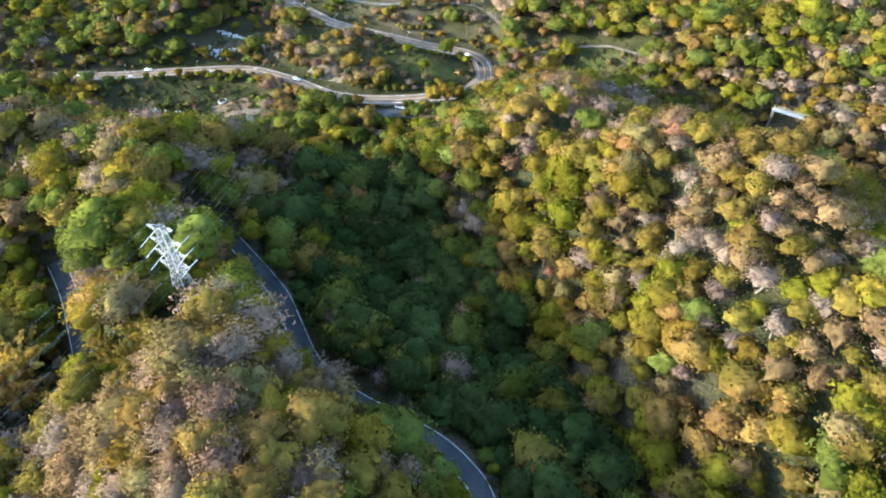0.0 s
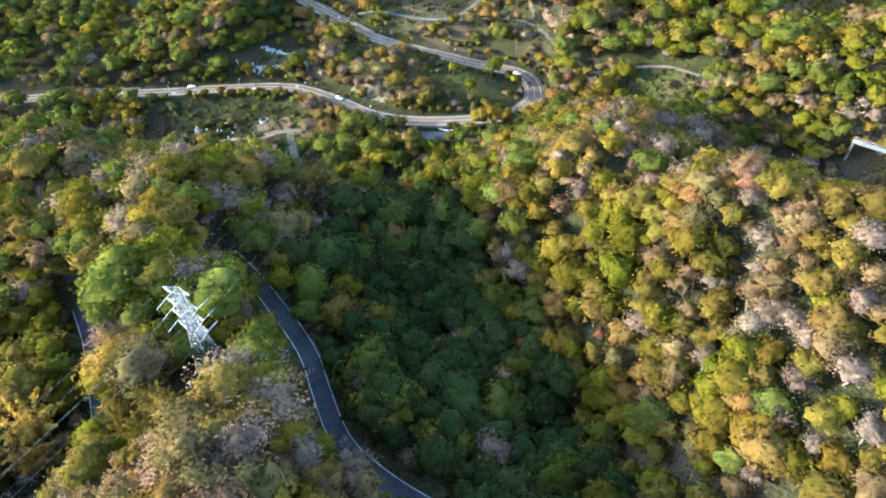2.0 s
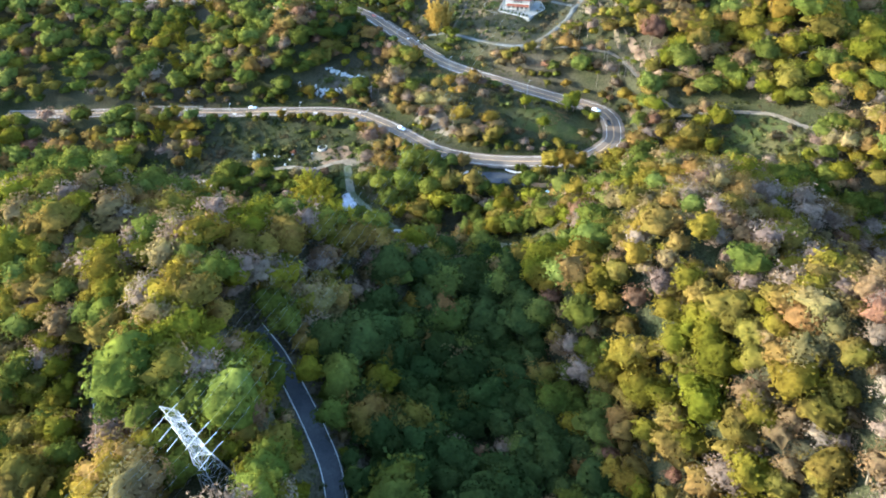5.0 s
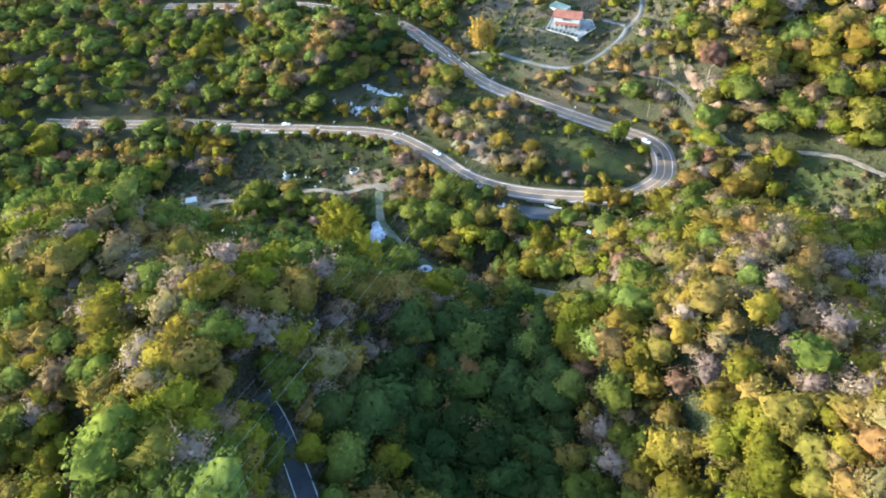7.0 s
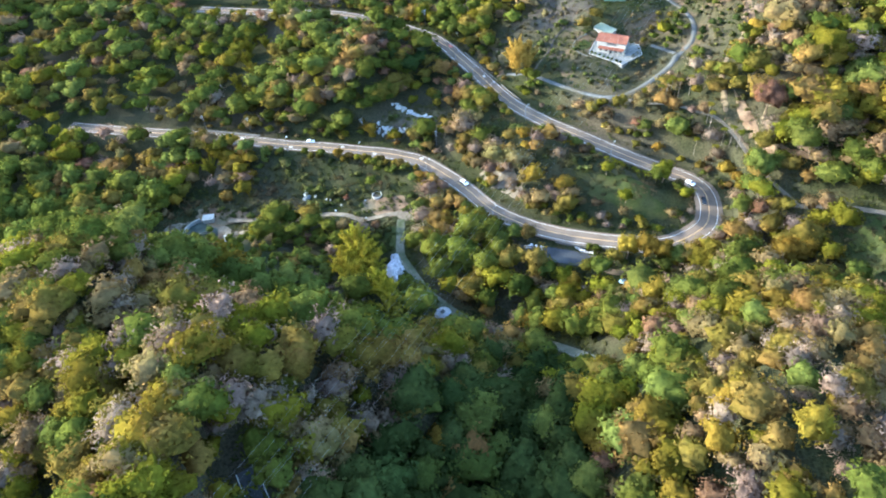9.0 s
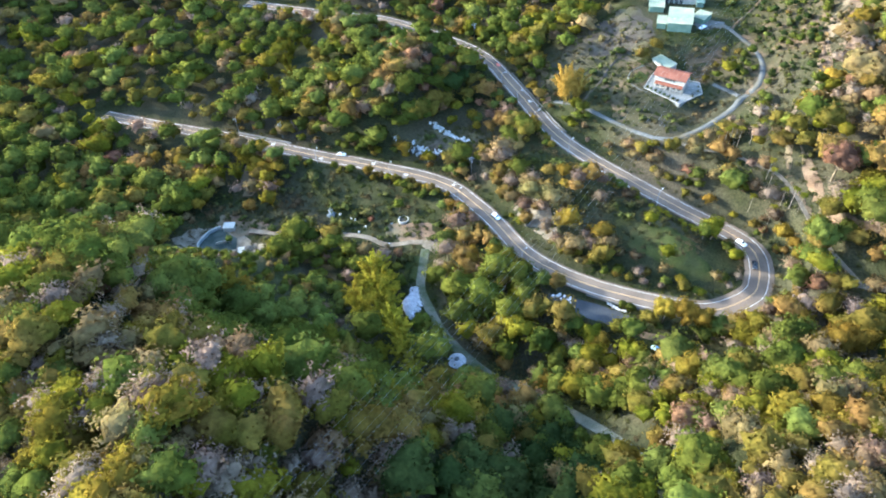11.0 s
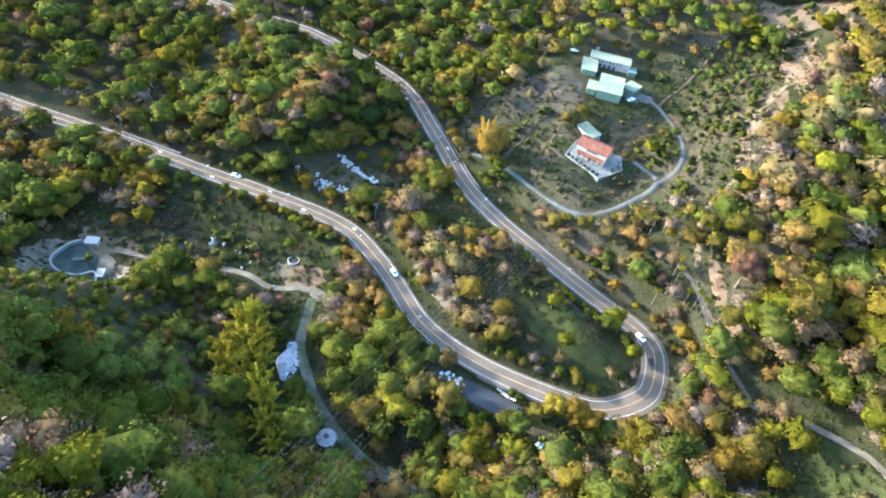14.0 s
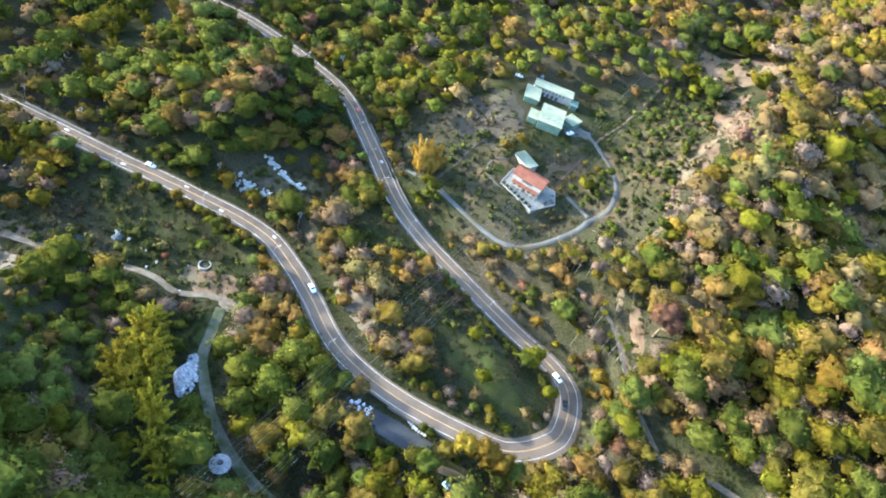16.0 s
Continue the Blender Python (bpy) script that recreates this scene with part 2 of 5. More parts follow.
GREEN_WALL = material("green_sheet_wall", (0.105, 0.155, 0.115), (0.145, 0.195, 0.15), 0.8, 3, 0.12)
TEAL = material("teal_sheet", (0.075, 0.120, 0.104), (0.11, 0.155, 0.135), 0.8, 3, 0.15)
DARK = material("dark_opening", (0.012, 0.014, 0.016), (0.03, 0.03, 0.034), 0.4, 2, 0.2)
STEEL = material("galvanised_steel", (0.20, 0.205, 0.215), (0.29, 0.295, 0.305), 0.5, 2, 0.1, metal=0.25)
WIRE = material("aluminium_wire", (0.20, 0.205, 0.21), (0.27, 0.275, 0.28), 0.5, 3, 0.1, metal=0.4)
GLAZE = material("insulator_glaze", (0.38, 0.39, 0.40), (0.50, 0.51, 0.52), 0.35, 1, 0.1)
STONE = material("white_stone", (0.27, 0.265, 0.255), (0.43, 0.42, 0.405), 0.85, 1.5, 0.25, bump=0.5)
SHEET = material("white_plastic_sheet", (0.44, 0.42, 0.44), (0.66, 0.64, 0.66), 0.45, 1.5, 0.2, bump=0.6)
CAR_WHITE = material("white_car_paint", (0.74, 0.75, 0.77), (0.80, 0.81, 0.82), 0.25, 3, 0.03)
CAR_DARK = material("dark_car_paint", (0.02, 0.022, 0.026), (0.03, 0.033, 0.038), 0.25, 3, 0.05)
CAR_BLUE = material("pale_blue_paint", (0.30, 0.50, 0.62), (0.42, 0.60, 0.70), 0.4, 3, 0.08)
RUBBER = material("rubber", (0.015, 0.015, 0.016), (0.03, 0.03, 0.03), 0.9, 1, 0.1)
CAR_GLASS = material("dark_car_glass", (0.012, 0.016, 0.02), (0.02, 0.024, 0.03), 0.08, 2, 0.05)
RED_PAINT = material("red_road_paint", (0.36, 0.09, 0.08), (0.48, 0.15, 0.12), 0.8, 2, 0.3)
LAWN = material("grass", (0.026, 0.033, 0.010), (0.040, 0.045, 0.016), 0.9, 5, 0.35, bump=0.5, tint=(0.060, 0.052, 0.022), tint_size=14)
SOIL = material("dry_brown_soil", (0.042, 0.035, 0.028), (0.066, 0.055, 0.044), 0.95, 6, 0.35, bump=0.5, tint=(0.078, 0.068, 0.036), tint_size=16)
RED_SOIL = material("reddish_soil", (0.098, 0.064, 0.040), (0.148, 0.100, 0.066), 0.95, 5, 0.3, bump=0.5, tint=(0.120, 0.098, 0.062), tint_size=12)
POND_FLOOR = material("dark_wet_concrete", (0.030, 0.038, 0.034), (0.055, 0.064, 0.056), 0.85, 4, 0.2)
BLUE_TARP = material("blue_grey_tarpaulin", (0.055, 0.072, 0.090), (0.11, 0.135, 0.16), 0.6, 1.5, 0.25, bump=0.5)
BLUE_CONCRETE = material("blue_grey_concrete", (0.14, 0.16, 0.175), (0.20, 0.22, 0.235), 0.7, 4, 0.15)
WEEDS = material("weeds_and_grass", (0.028, 0.038, 0.010), (0.050, 0.054, 0.016), 0.8, 8, 0.3, leafy=0.3, island=0.16, tint=(0.070, 0.055, 0.027), tint_size=18)
# green leaf colour darkened to carry the valley's shade
VALLEY_SHADE_GREEN = material("shade_darkened_green_leaves", (0.015, 0.026, 0.008), (0.027, 0.041, 0.011), 0.6, 14, 0.25, leafy=0.3, island=0.12, tint=(0.034, 0.049, 0.014))
ORCHARD = material("orchard_grass", (0.034, 0.032, 0.016), (0.056, 0.047, 0.027), 0.95, 5, 0.35, bump=0.5, tint=(0.090, 0.062, 0.040), tint_size=11)
BARK = material("bark", (0.10, 0.075, 0.05), (0.20, 0.16, 0.11), 0.9, 1.2, 0.3, bump=0.5)
PALE_BARK = material("pale_bark", (0.15, 0.125, 0.10), (0.23, 0.195, 0.16), 0.9, 1.2, 0.25)
LEAVES = {
    "deep": VALLEY_SHADE_GREEN,
    "green": material("green_leaves", (0.042, 0.056, 0.010), (0.068, 0.080, 0.013), 0.6, 14, 0.25, leafy=0.36, island=0.13, tint=(0.078, 0.098, 0.022)),
    "lime": material("yellow_green_leaves", (0.072, 0.080, 0.008), (0.110, 0.108, 0.010), 0.6, 14, 0.25, leafy=0.38, island=0.13, tint=(0.128, 0.100, 0.014)),
    "olive": material("olive_leaves", (0.070, 0.066, 0.011), (0.118, 0.099, 0.018), 0.65, 14, 0.25, leafy=0.36, island=0.12, tint=(0.158, 0.108, 0.030)),
    "grey": material("leafless_grey_twigs", (0.138, 0.108, 0.076), (0.190, 0.150, 0.108), 0.85, 14, 0.2, leafy=0.35, island=0.10, tint=(0.145, 0.102, 0.060)),
    "tan": material("dry_tan_leaves", (0.112, 0.084, 0.034), (0.160, 0.116, 0.052), 0.75, 14, 0.2, leafy=0.34, island=0.13, tint=(0.112, 0.100, 0.034)),
    "gold": material("golden_leaves", (0.130, 0.104, 0.014), (0.180, 0.136, 0.018), 0.6, 8, 0.25, leafy=0.40, island=0.13),
    "rust": material("rusty_leaves", (0.096, 0.058, 0.030), (0.145, 0.086, 0.044), 0.7, 8, 0.25, leafy=0.32, island=0.13),
    "scrub": material("scrub_leaves", (0.038, 0.052, 0.014), (0.070, 0.080, 0.022), 0.7, 8, 0.3, leafy=0.32, island=0.13, tint=(0.105, 0.080, 0.036), tint_size=18),
}
# ---------------- building helpers ----------------
def mesh_of(name, verts, faces, mat):
    me = bpy.data.meshes.new(name)
    me.from_pydata([tuple(v) for v in verts], [], [tuple(f) for f in faces])
    me.materials.append(mat)
    return me


def soup(name, verts, tris, mat, normals=None, tone=None):
    """A mesh of many triangles out of arrays; normals: the way each corner of the foliage faces; tone: a number of its own for each plant."""
    me = bpy.data.meshes.new(name)
    me.vertices.add(len(verts)), me.loops.add(tris.size), me.polygons.add(len(tris))
    me.vertices.foreach_set("co", np.ascontiguousarray(verts, np.float32).ravel())
    me.loops.foreach_set("vertex_index", np.ascontiguousarray(tris, np.int32).ravel())
    me.polygons.foreach_set("loop_start", np.arange(0, tris.size, 3, dtype=np.int32))
    me.materials.append(mat)
    me.update(calc_edges=True)
    me.shade_smooth()
    if normals is not None:
        way = me.attributes.new("custom_normal", "FLOAT_VECTOR", "POINT")
        way.data.foreach_set("vector", np.ascontiguousarray(normals, np.float32).ravel())
    if tone is not None:
        own = me.attributes.new("tone", "FLOAT", "POINT")
        own.data.foreach_set("value", np.ascontiguousarray(tone, np.float32))
    return me


def part(name, bm, mat, parent=None, label=""):
    """Links a bmesh as one mesh object under a thing or a part."""
    me = bpy.data.meshes.new(name)
    bm.normal_update()
    bm.to_mesh(me)
    bm.free()
    me.materials.append(mat)
    ob = new(name, me)
    ob.parent = parent
    return tagged(ob, label)


def thing(name, x, y, z, turn=0.0, label="", category="", group="", kind=""):
    ob = new(name)
    ob.empty_display_size = 0.5
    ob.matrix_basis = pose(x, y, z, 0, 0, turn)
    return tagged(ob, label, category, group, kind)


def box(bm, x0, x1, y0, y1, z0, z1, bevel=0.0):
    m = Matrix.Translation(((x0 + x1) / 2, (y0 + y1) / 2, (z0 + z1) / 2)) @ Matrix.Diagonal((x1 - x0, y1 - y0, z1 - z0, 1))
    r = bmesh.ops.create_cube(bm, size=1, matrix=m)
    if bevel:
        edges = {e for v in r["verts"] for e in v.link_edges}
        bmesh.ops.bevel(bm, geom=list(edges), offset=bevel, segments=2, affect="EDGES", profile=0.7)
    return bm


def rod(bm, a, b, r0, r1=None, n=6):
    a, b = Vector(a), Vector(b)
    m = Matrix.Translation((a + b) / 2) @ (b - a).to_track_quat("Z", "Y").to_matrix().to_4x4()
    bmesh.ops.create_cone(bm, cap_ends=True, segments=n, radius1=r0, radius2=r0 if r1 is None else r1, depth=(b - a).length, matrix=m)
    return bm


def ribbon(name, line, inner, outer, mat, lift=0.0, thick=0.12, drop=None, dash=None):
    """A strip along a line, from inner to outer metres to the line's right, with depth. dash: (on, off) metres."""
    d = np.gradient(line[:, :2], axis=0)
    d /= np.linalg.norm(d, axis=1)[:, None]
    right = np.stack([d[:, 1], -d[:, 0]], 1)
    s = np.concatenate([[0], np.cumsum(np.linalg.norm(np.diff(line[:, :2], axis=0), axis=1))])
    verts, faces = [], []
    for i, p in enumerate(line):
        for o in (np.broadcast_to(inner, len(line))[i], np.broadcast_to(outer, len(line))[i]):
            q = p[:2] + right[i] * o
            verts += [(*q, p[2] + lift), (*q, p[2] + lift - thick)]
    for i in range(len(line) - 1):
        if dash and (s[i] % sum(dash)) > dash[0]:
            continue
        a, b = 4 * i, 4 * i + 4
        faces += [(a, b, b + 2, a + 2), (a + 2, b + 2, b + 3, a + 3), (a, a + 1, b + 1, b)]
    return mesh_of(name, verts, faces, mat)


# ---------------- ground: one sheet to the horizon ----------------
def steps(near0, near1, step, far0, far1):
    out = list(np.arange(near0, near1 + 0.1, step))
    a, d = near0, step
    while a > far0:
        d *= 1.25
        a -= d
        out.insert(0, a)
    a, d = near1, step
    while a < far1:
        d *= 1.25
        a += d
        out.append(a)
    return np.array(out)


gx, gy = steps(-270, 150, 2.6, -3000, 3000), steps(30, 540, 2.6, -2500, 4200)
mx, my = np.meshgrid(gx, gy)
mz = ground(mx.ravel(), my.ravel())
verts = np.stack([mx.ravel(), my.ravel(), mz], 1)
nx = len(gx)
i = (np.arange(len(gy) - 1)[:, None] * nx + np.arange(nx - 1)[None, :]).ravel()
tris = np.concatenate([np.stack([i, i + 1, i + nx + 1], 1), np.stack([i, i + nx + 1, i + nx], 1)])
land = new("ground", soup("ground", verts, tris, EARTH))
land.data.shade_smooth()
tagged(land, "hilly brown forest floor with patches of bare dry soil", "ground", kind="structure")


# ---------------- roads and tracks ----------------
def lined_road(name, points, half, mat, label, edge=True, middle=None, category="road"):
    line = along(points, 2.0)
    if middle:      # wider round the hairpin bend
        half = half + 0.9 * (1 - smooth(8, 44, np.hypot(line[:, 0] - 20, line[:, 1] - 331)))
    ob = tagged(new(name, ribbon(name, line, -half, half, mat, 0.05, 0.5)), label, category, kind="structure")
    if edge:
        for side in (-1, 1):
            o = side * 3.4 if middle else side * (half - 0.35)
            k = new("edge_line", ribbon("edge_line", line, o - 0.085, o + 0.085, WHITE_LINE, 0.075, 0.02))
            k.parent = ob
    if middle:
        for o in (-0.14, 0.14):
            k = new("centre_line", ribbon("centre_line", line, o - 0.07, o + 0.07, YELLOW_LINE, 0.075, 0.02))
            k.parent = ob
    return ob


main_road = lined_road("road", MAIN_ROAD, 4.4, ASPHALT, "two-lane asphalt mountain road with white edge lines and orange centre line", middle=True)
lined_road("ridge_road", NEAR_ROAD, 2.7, OLD_ASPHALT, "narrow dark asphalt road with white edge lines along the wooded ridge")
lined_road("ridge_road", WEST_ROAD, 2.7, OLD_ASPHALT, "narrow asphalt road with white edge lines on the ridge's far flank")
lined_road("old_road", OLD_ROAD, 3.9, OLD_ASPHALT, "grey asphalt lay-by below the main road's bend", edge=False)
for name, line, half, mat, label in (
        ("stream_track", STREAM_TRACK, 0.9, DIRT, "narrow reddish dirt track beside the stream bed"),
        ("east_track", EAST_TRACK, 1.3, DIRT, "pale dirt track above a green meadow"),
        ("lane", LANE, 1.5, RED_SOIL, "reddish dirt lane that leaves the lay-by"),
        ("valley_track", VALLEY_TRACK, 1.9, GRASSY_DIRT, "pale grey dirt track through the wooded valley"),
        ("field_track", FIELD_TRACK, 1.3, DIRT, "light dirt track across the overgrown field")):
    lined_road(name, line, half, mat, label, edge=False, category="track")
# ---------------- trees ----------------
def ball(n):
    """n directions spread evenly over a sphere."""
    k = np.arange(n) + 0.5
    phi, z = k * 2.399963, 1 - 2 * k / n
    r = np.sqrt(1 - z * z)
    return np.stack([r * np.cos(phi), r * np.sin(phi), z], 1)


def sphere_of(level):
    bm = bmesh.new()
    bmesh.ops.create_icosphere(bm, subdivisions=level, radius=1.0)
    v, f = np.array([q.co[:] for q in bm.verts]), np.array([[q.index for q in p.verts] for p in bm.faces])
    bm.free()
    return v, f


SPHERES = {level: sphere_of(level) for level in (2, 3)}


def unit(d):
    return d / (np.linalg.norm(d, axis=1)[:, None] + 1e-9)


def leaf_cards(rs, at, out, size, slim=1.0, turn=0.55, own=0.65):
    """One bent triangle a place, facing out with some disorder."""
    n = len(at)
    o = out + rs.normal(0, turn, (n, 3))
    o /= np.linalg.norm(o, axis=1)[:, None] + 1e-9
    a = np.cross(o, rs.normal(0, 1, (n, 3)))
    a /= np.linalg.norm(a, axis=1)[:, None] + 1e-9
    b = np.cross(o, a)
    s = size * rs.uniform(0.65, 1.35, (n, 1))
    v = np.stack([at + a * s, at - a * s * 0.5 + b * s * 0.87 * slim, at - a * s * 0.5 - b * s * 0.87 * slim], 1).reshape(-1, 3)
    face = unit(unit(out) * 0.8 + unit(o) * own)
    return v, np.arange(3 * n).reshape(-1, 3), np.repeat(face, 3, 0)


def joined(pieces):
    vs, fs, ns, k = [], [], [], 0
    for v, f, n in pieces:
        vs.append(v), fs.append(f + k), ns.append(n)
        k += len(v)
    return np.concatenate(vs), np.concatenate(fs), np.concatenate(ns)


def lumps(rs, lobes, tall, lobe):
    """Middles and radii of the lumps that make up a domed crown."""
    d = ball(int(lobes * 1.35) + 1)
    d = d[d[:, 2] > -0.35][:lobes]
    a = rs.uniform(0, 6.28)
    d = np.stack([d[:, 0] * math.cos(a) - d[:, 1] * math.sin(a), d[:, 0] * math.sin(a) + d[:, 1] * math.cos(a), d[:, 2]], 1) + rs.normal(0, 0.16, d.shape)
    c = d * np.array([1, 1, tall]) * rs.uniform(0.42, 0.80, (len(d), 1))
    return np.vstack([c, [[0, 0, 0.05]]]), np.append(lobe * rs.uniform(0.60, 1.25, len(c)), 0.50)


def surface(d, c, r):
    """Outermost place on the lumps in each direction, and the way the lump faces there."""
    along_d = d @ c.T
    reach = along_d + np.sqrt(np.maximum(0, r * r - (c * c).sum(1) + along_d ** 2))
    reach[along_d ** 2 + r * r < (c * c).sum(1)] = 0
    k = reach.argmax(1)
    at = d * reach[np.arange(len(d)), k][:, None]
    return at, unit(at - c[k])


def broad_crown(rs, lobes=14, cards=250, size=0.088, tall=0.78, lobe=0.33, fuzz=0.6, slim=0.85, core=0.87, loose=0.085, depth=0.0, own=0.35):
    """A crown about 1 wide in radius: a lumpy dome of inner leaves under many loose leaf clumps."""
    c, r = lumps(rs, lobes, tall, lobe)
    pieces = []
    if core:
        d, f = SPHERES[3 if cards > 600 else 2]
        at, face = surface(d, c, r)
        at = at * core * (1 + rs.normal(0, 0.06, (len(d), 1)))
        pieces.append((at, f, unit(face + 0.5 * d + rs.normal(0, 0.30, d.shape))))
    d = rs.normal(0, 1, (cards, 3))
    d[:, 2] = np.where(d[:, 2] < -0.3, -0.6 * d[:, 2], d[:, 2]) + 0.12
    d = unit(d)
    at, face = surface(d, c, r)
    at = at * (rs.uniform(1 - depth, 1.05, (cards, 1)) if depth else 1 + loose * rs.normal(0, 0.7, (cards, 1)))
    v, f, n = leaf_cards(rs, at, face, size, slim, fuzz, own)
    pieces.append((v, f, unit(n + unit(v) * (1.1 if depth else 0.6))))
    return joined(pieces)


def twig_crown(rs, cards=380, tall=0.9, thick=1.0):
    """A leafless crown: a haze of thin twigs that fan out in lumps from the limbs."""
    lump = ball(16)
    lump = lump[lump[:, 2] > -0.4] + rs.normal(0, 0.1, (int((lump[:, 2] > -0.4).sum()), 3))
    k = rs.randint(0, len(lump), cards)
    d = lump[k] * rs.uniform(0.45, 0.72, (cards, 1)) + rs.normal(0, 0.17, (cards, 3))
    base = d * np.array([1, 1, tall])
    out = d / (np.linalg.norm(d, axis=1)[:, None] + 1e-6)
    tip = base + (out + rs.normal(0, 0.55, (cards, 3))) * rs.uniform(0.10, 0.26, (cards, 1))
    side = np.cross(out, rs.normal(0, 1, (cards, 3)))
    side /= np.linalg.norm(side, axis=1)[:, None]
    side *= rs.uniform(0.02, 0.06, (cards, 1)) * thick
    w = np.stack([base - side, base + side, tip], 1).reshape(-1, 3)
    return w, np.arange(3 * cards).reshape(-1, 3), np.repeat(unit(out + rs.normal(0, 0.3, out.shape)), 3, 0)


def bare_crown(rs, haze, twigs, size, core=0.60):
    """A leafless crown seen as soft lumps of fine twigs, with some stouter twigs among them."""
    v, f, n = broad_crown(rs, 13, haze, size, 0.86, 0.33, 0.9, 0.42, core, 0.10, 0.40, 0.15)
    w, g, m = twig_crown(rs, twigs // 2, 0.9, 0.36)
    return joined([(v, f, n), (w, g, m)])


def tuft(rs, cards=26):
    """Low growth: grass, ferns and seedlings in one loose clump."""
    d = rs.normal(0, 1, (cards, 3))
    d[:, 2] = np.abs(d[:, 2]) * 0.5
    d /= np.linalg.norm(d, axis=1)[:, None]
    at = d * rs.uniform(0.2, 1.0, (cards, 1)) * np.array([1.1, 1.1, 0.7])
    return leaf_cards(rs, at, d + np.array([0, 0, 0.5]), 0.30, 0.8, 0.5)


def plume_crown(rs, culms=17, leaves=130):
    """A bamboo clump: culms that rise together and arch over, each a narrow feathery plume."""
    pieces = []
    for k in range(culms):
        a = k * 2.399963 + rs.uniform(-0.3, 0.3)
        lean = 0.12 + 0.95 * math.sqrt((k + 0.5) / culms) * rs.uniform(0.75, 1.1)
        h = rs.uniform(1.4, 1.9) - 0.40 * lean
        u = np.sort(rs.uniform(0.2, 1.0, leaves) ** 0.8)[:, None]
        out = np.array([[math.cos(a), math.sin(a), 0]])
        at = out * (0.08 + lean * u ** 1.8) + np.array([[0, 0, 1]]) * h * (u - 0.26 * u ** 4)
        spread = 0.085 * np.sin(np.pi * np.clip(u * 0.82 + 0.16, 0, 1))
        off = rs.normal(0, 1, at.shape) * spread
        face = np.repeat(out * 0.2 + np.array([[0, 0, 0.8]]), leaves, 0) + off / 0.085
        v, f, n = leaf_cards(rs, at + off, face, 0.070, 0.55, 0.35)
        pieces.append((v, f, unit(n + np.repeat(out * 0.3 + np.array([[0, 0, 0.3]]), len(n), 0))))
    v, f, n = joined(pieces)
    v[:, 2] -= 0.75
    return v, f, n


def trunk_of(rs, high, r, spread, limbs=4):
    """A tapered trunk with limbs that reach into the crown; base at 0."""
    bm = bmesh.new()
    bend = Vector((rs.normal(0, 0.08), rs.normal(0, 0.08), 0)) * high
    fork = Vector((0, 0, high * 0.55)) + bend
    rod(bm, (0, 0, -0.8), fork, r, r * 0.7, 6)
    for k in range(limbs):
        a = k * 6.28 / limbs + rs.uniform(-0.4, 0.4)
        tip = fork + Vector((math.cos(a) * spread * 0.6, math.sin(a) * spread * 0.6, high * rs.uniform(0.25, 0.42)))
        rod(bm, fork - Vector((0, 0, 0.1)), tip, r * 0.5, r * 0.15, 4)
    rod(bm, fork - Vector((0, 0, 0.1)), fork + Vector((0, 0, high * 0.45)), r * 0.55, r * 0.15, 4)
    return bm


# kind: crown radius, height of the crown's middle, crown maker
KINDS = {
    "green": (4.1, 5.6, lambda rs: broad_crown(rs)),
    "lime": (3.6, 4.8, lambda rs: broad_crown(rs, 14, 250, 0.088, 0.82)),
    "olive": (3.7, 4.8, lambda rs: broad_crown(rs, 13, 250, 0.088, 0.85, 0.33, 0.7, 0.75)),
    "grey": (3.7, 4.6, lambda rs: bare_crown(rs, 400, 50, 0.096)),
    "deep": (4.0, 5.4, lambda rs: broad_crown(rs)),
    "tan": (3.6, 4.5, lambda rs: broad_crown(rs, 12, 280, 0.096, 0.85, 0.33, 0.9, 0.6, 0.70, 0.10, 0.30, 0.2)),
    "gold": (3.6, 5.0, lambda rs: broad_crown(rs, 14, 250, 0.088)),
    "rust": (3.0, 4.2, lambda rs: broad_crown(rs, 11, 280, 0.10, 0.9, 0.34, 0.8, 0.5, 0.80, 0.15)),
    "scrub": (1.5, 0.8, lambda rs: broad_crown(rs, 3, 40, 0.22, 0.75, 0.50, 0.6, 1.0, 0.7)),
}
LABELS = {
    "deep": "deep green broadleaf tree with a dense dark crown", "green": "dark green broadleaf tree with a rounded dense crown", "lime": "yellow-green broadleaf tree with a sunlit lumpy crown",
    "olive": "olive-green tree with an uneven crown", "grey": "leafless grey-brown tree with fine bare twigs",
    "tan": "dry tan tree with withered leaves", "gold": "golden-yellow broadleaf tree in autumn colour",
    "rust": "rusty red-brown tree with drying leaves", "scrub": "low olive-green shrub on dry soil",
}
NAMES = {"deep": "valley_tree", "green": "broadleaf_tree", "lime": "yellow_green_tree", "olive": "olive_green_tree", "grey": "bare_tree", "tan": "dry_tree", "gold": "golden_tree", "rust": "rusty_tree",
         "scrub": "shrub"}
PROTOS = {}
for kn, (kind, (radius, middle, make)) in enumerate(KINDS.items()):
    PROTOS[kind] = [make(np.random.RandomState(100 * kn + k)) for k in range(5)]
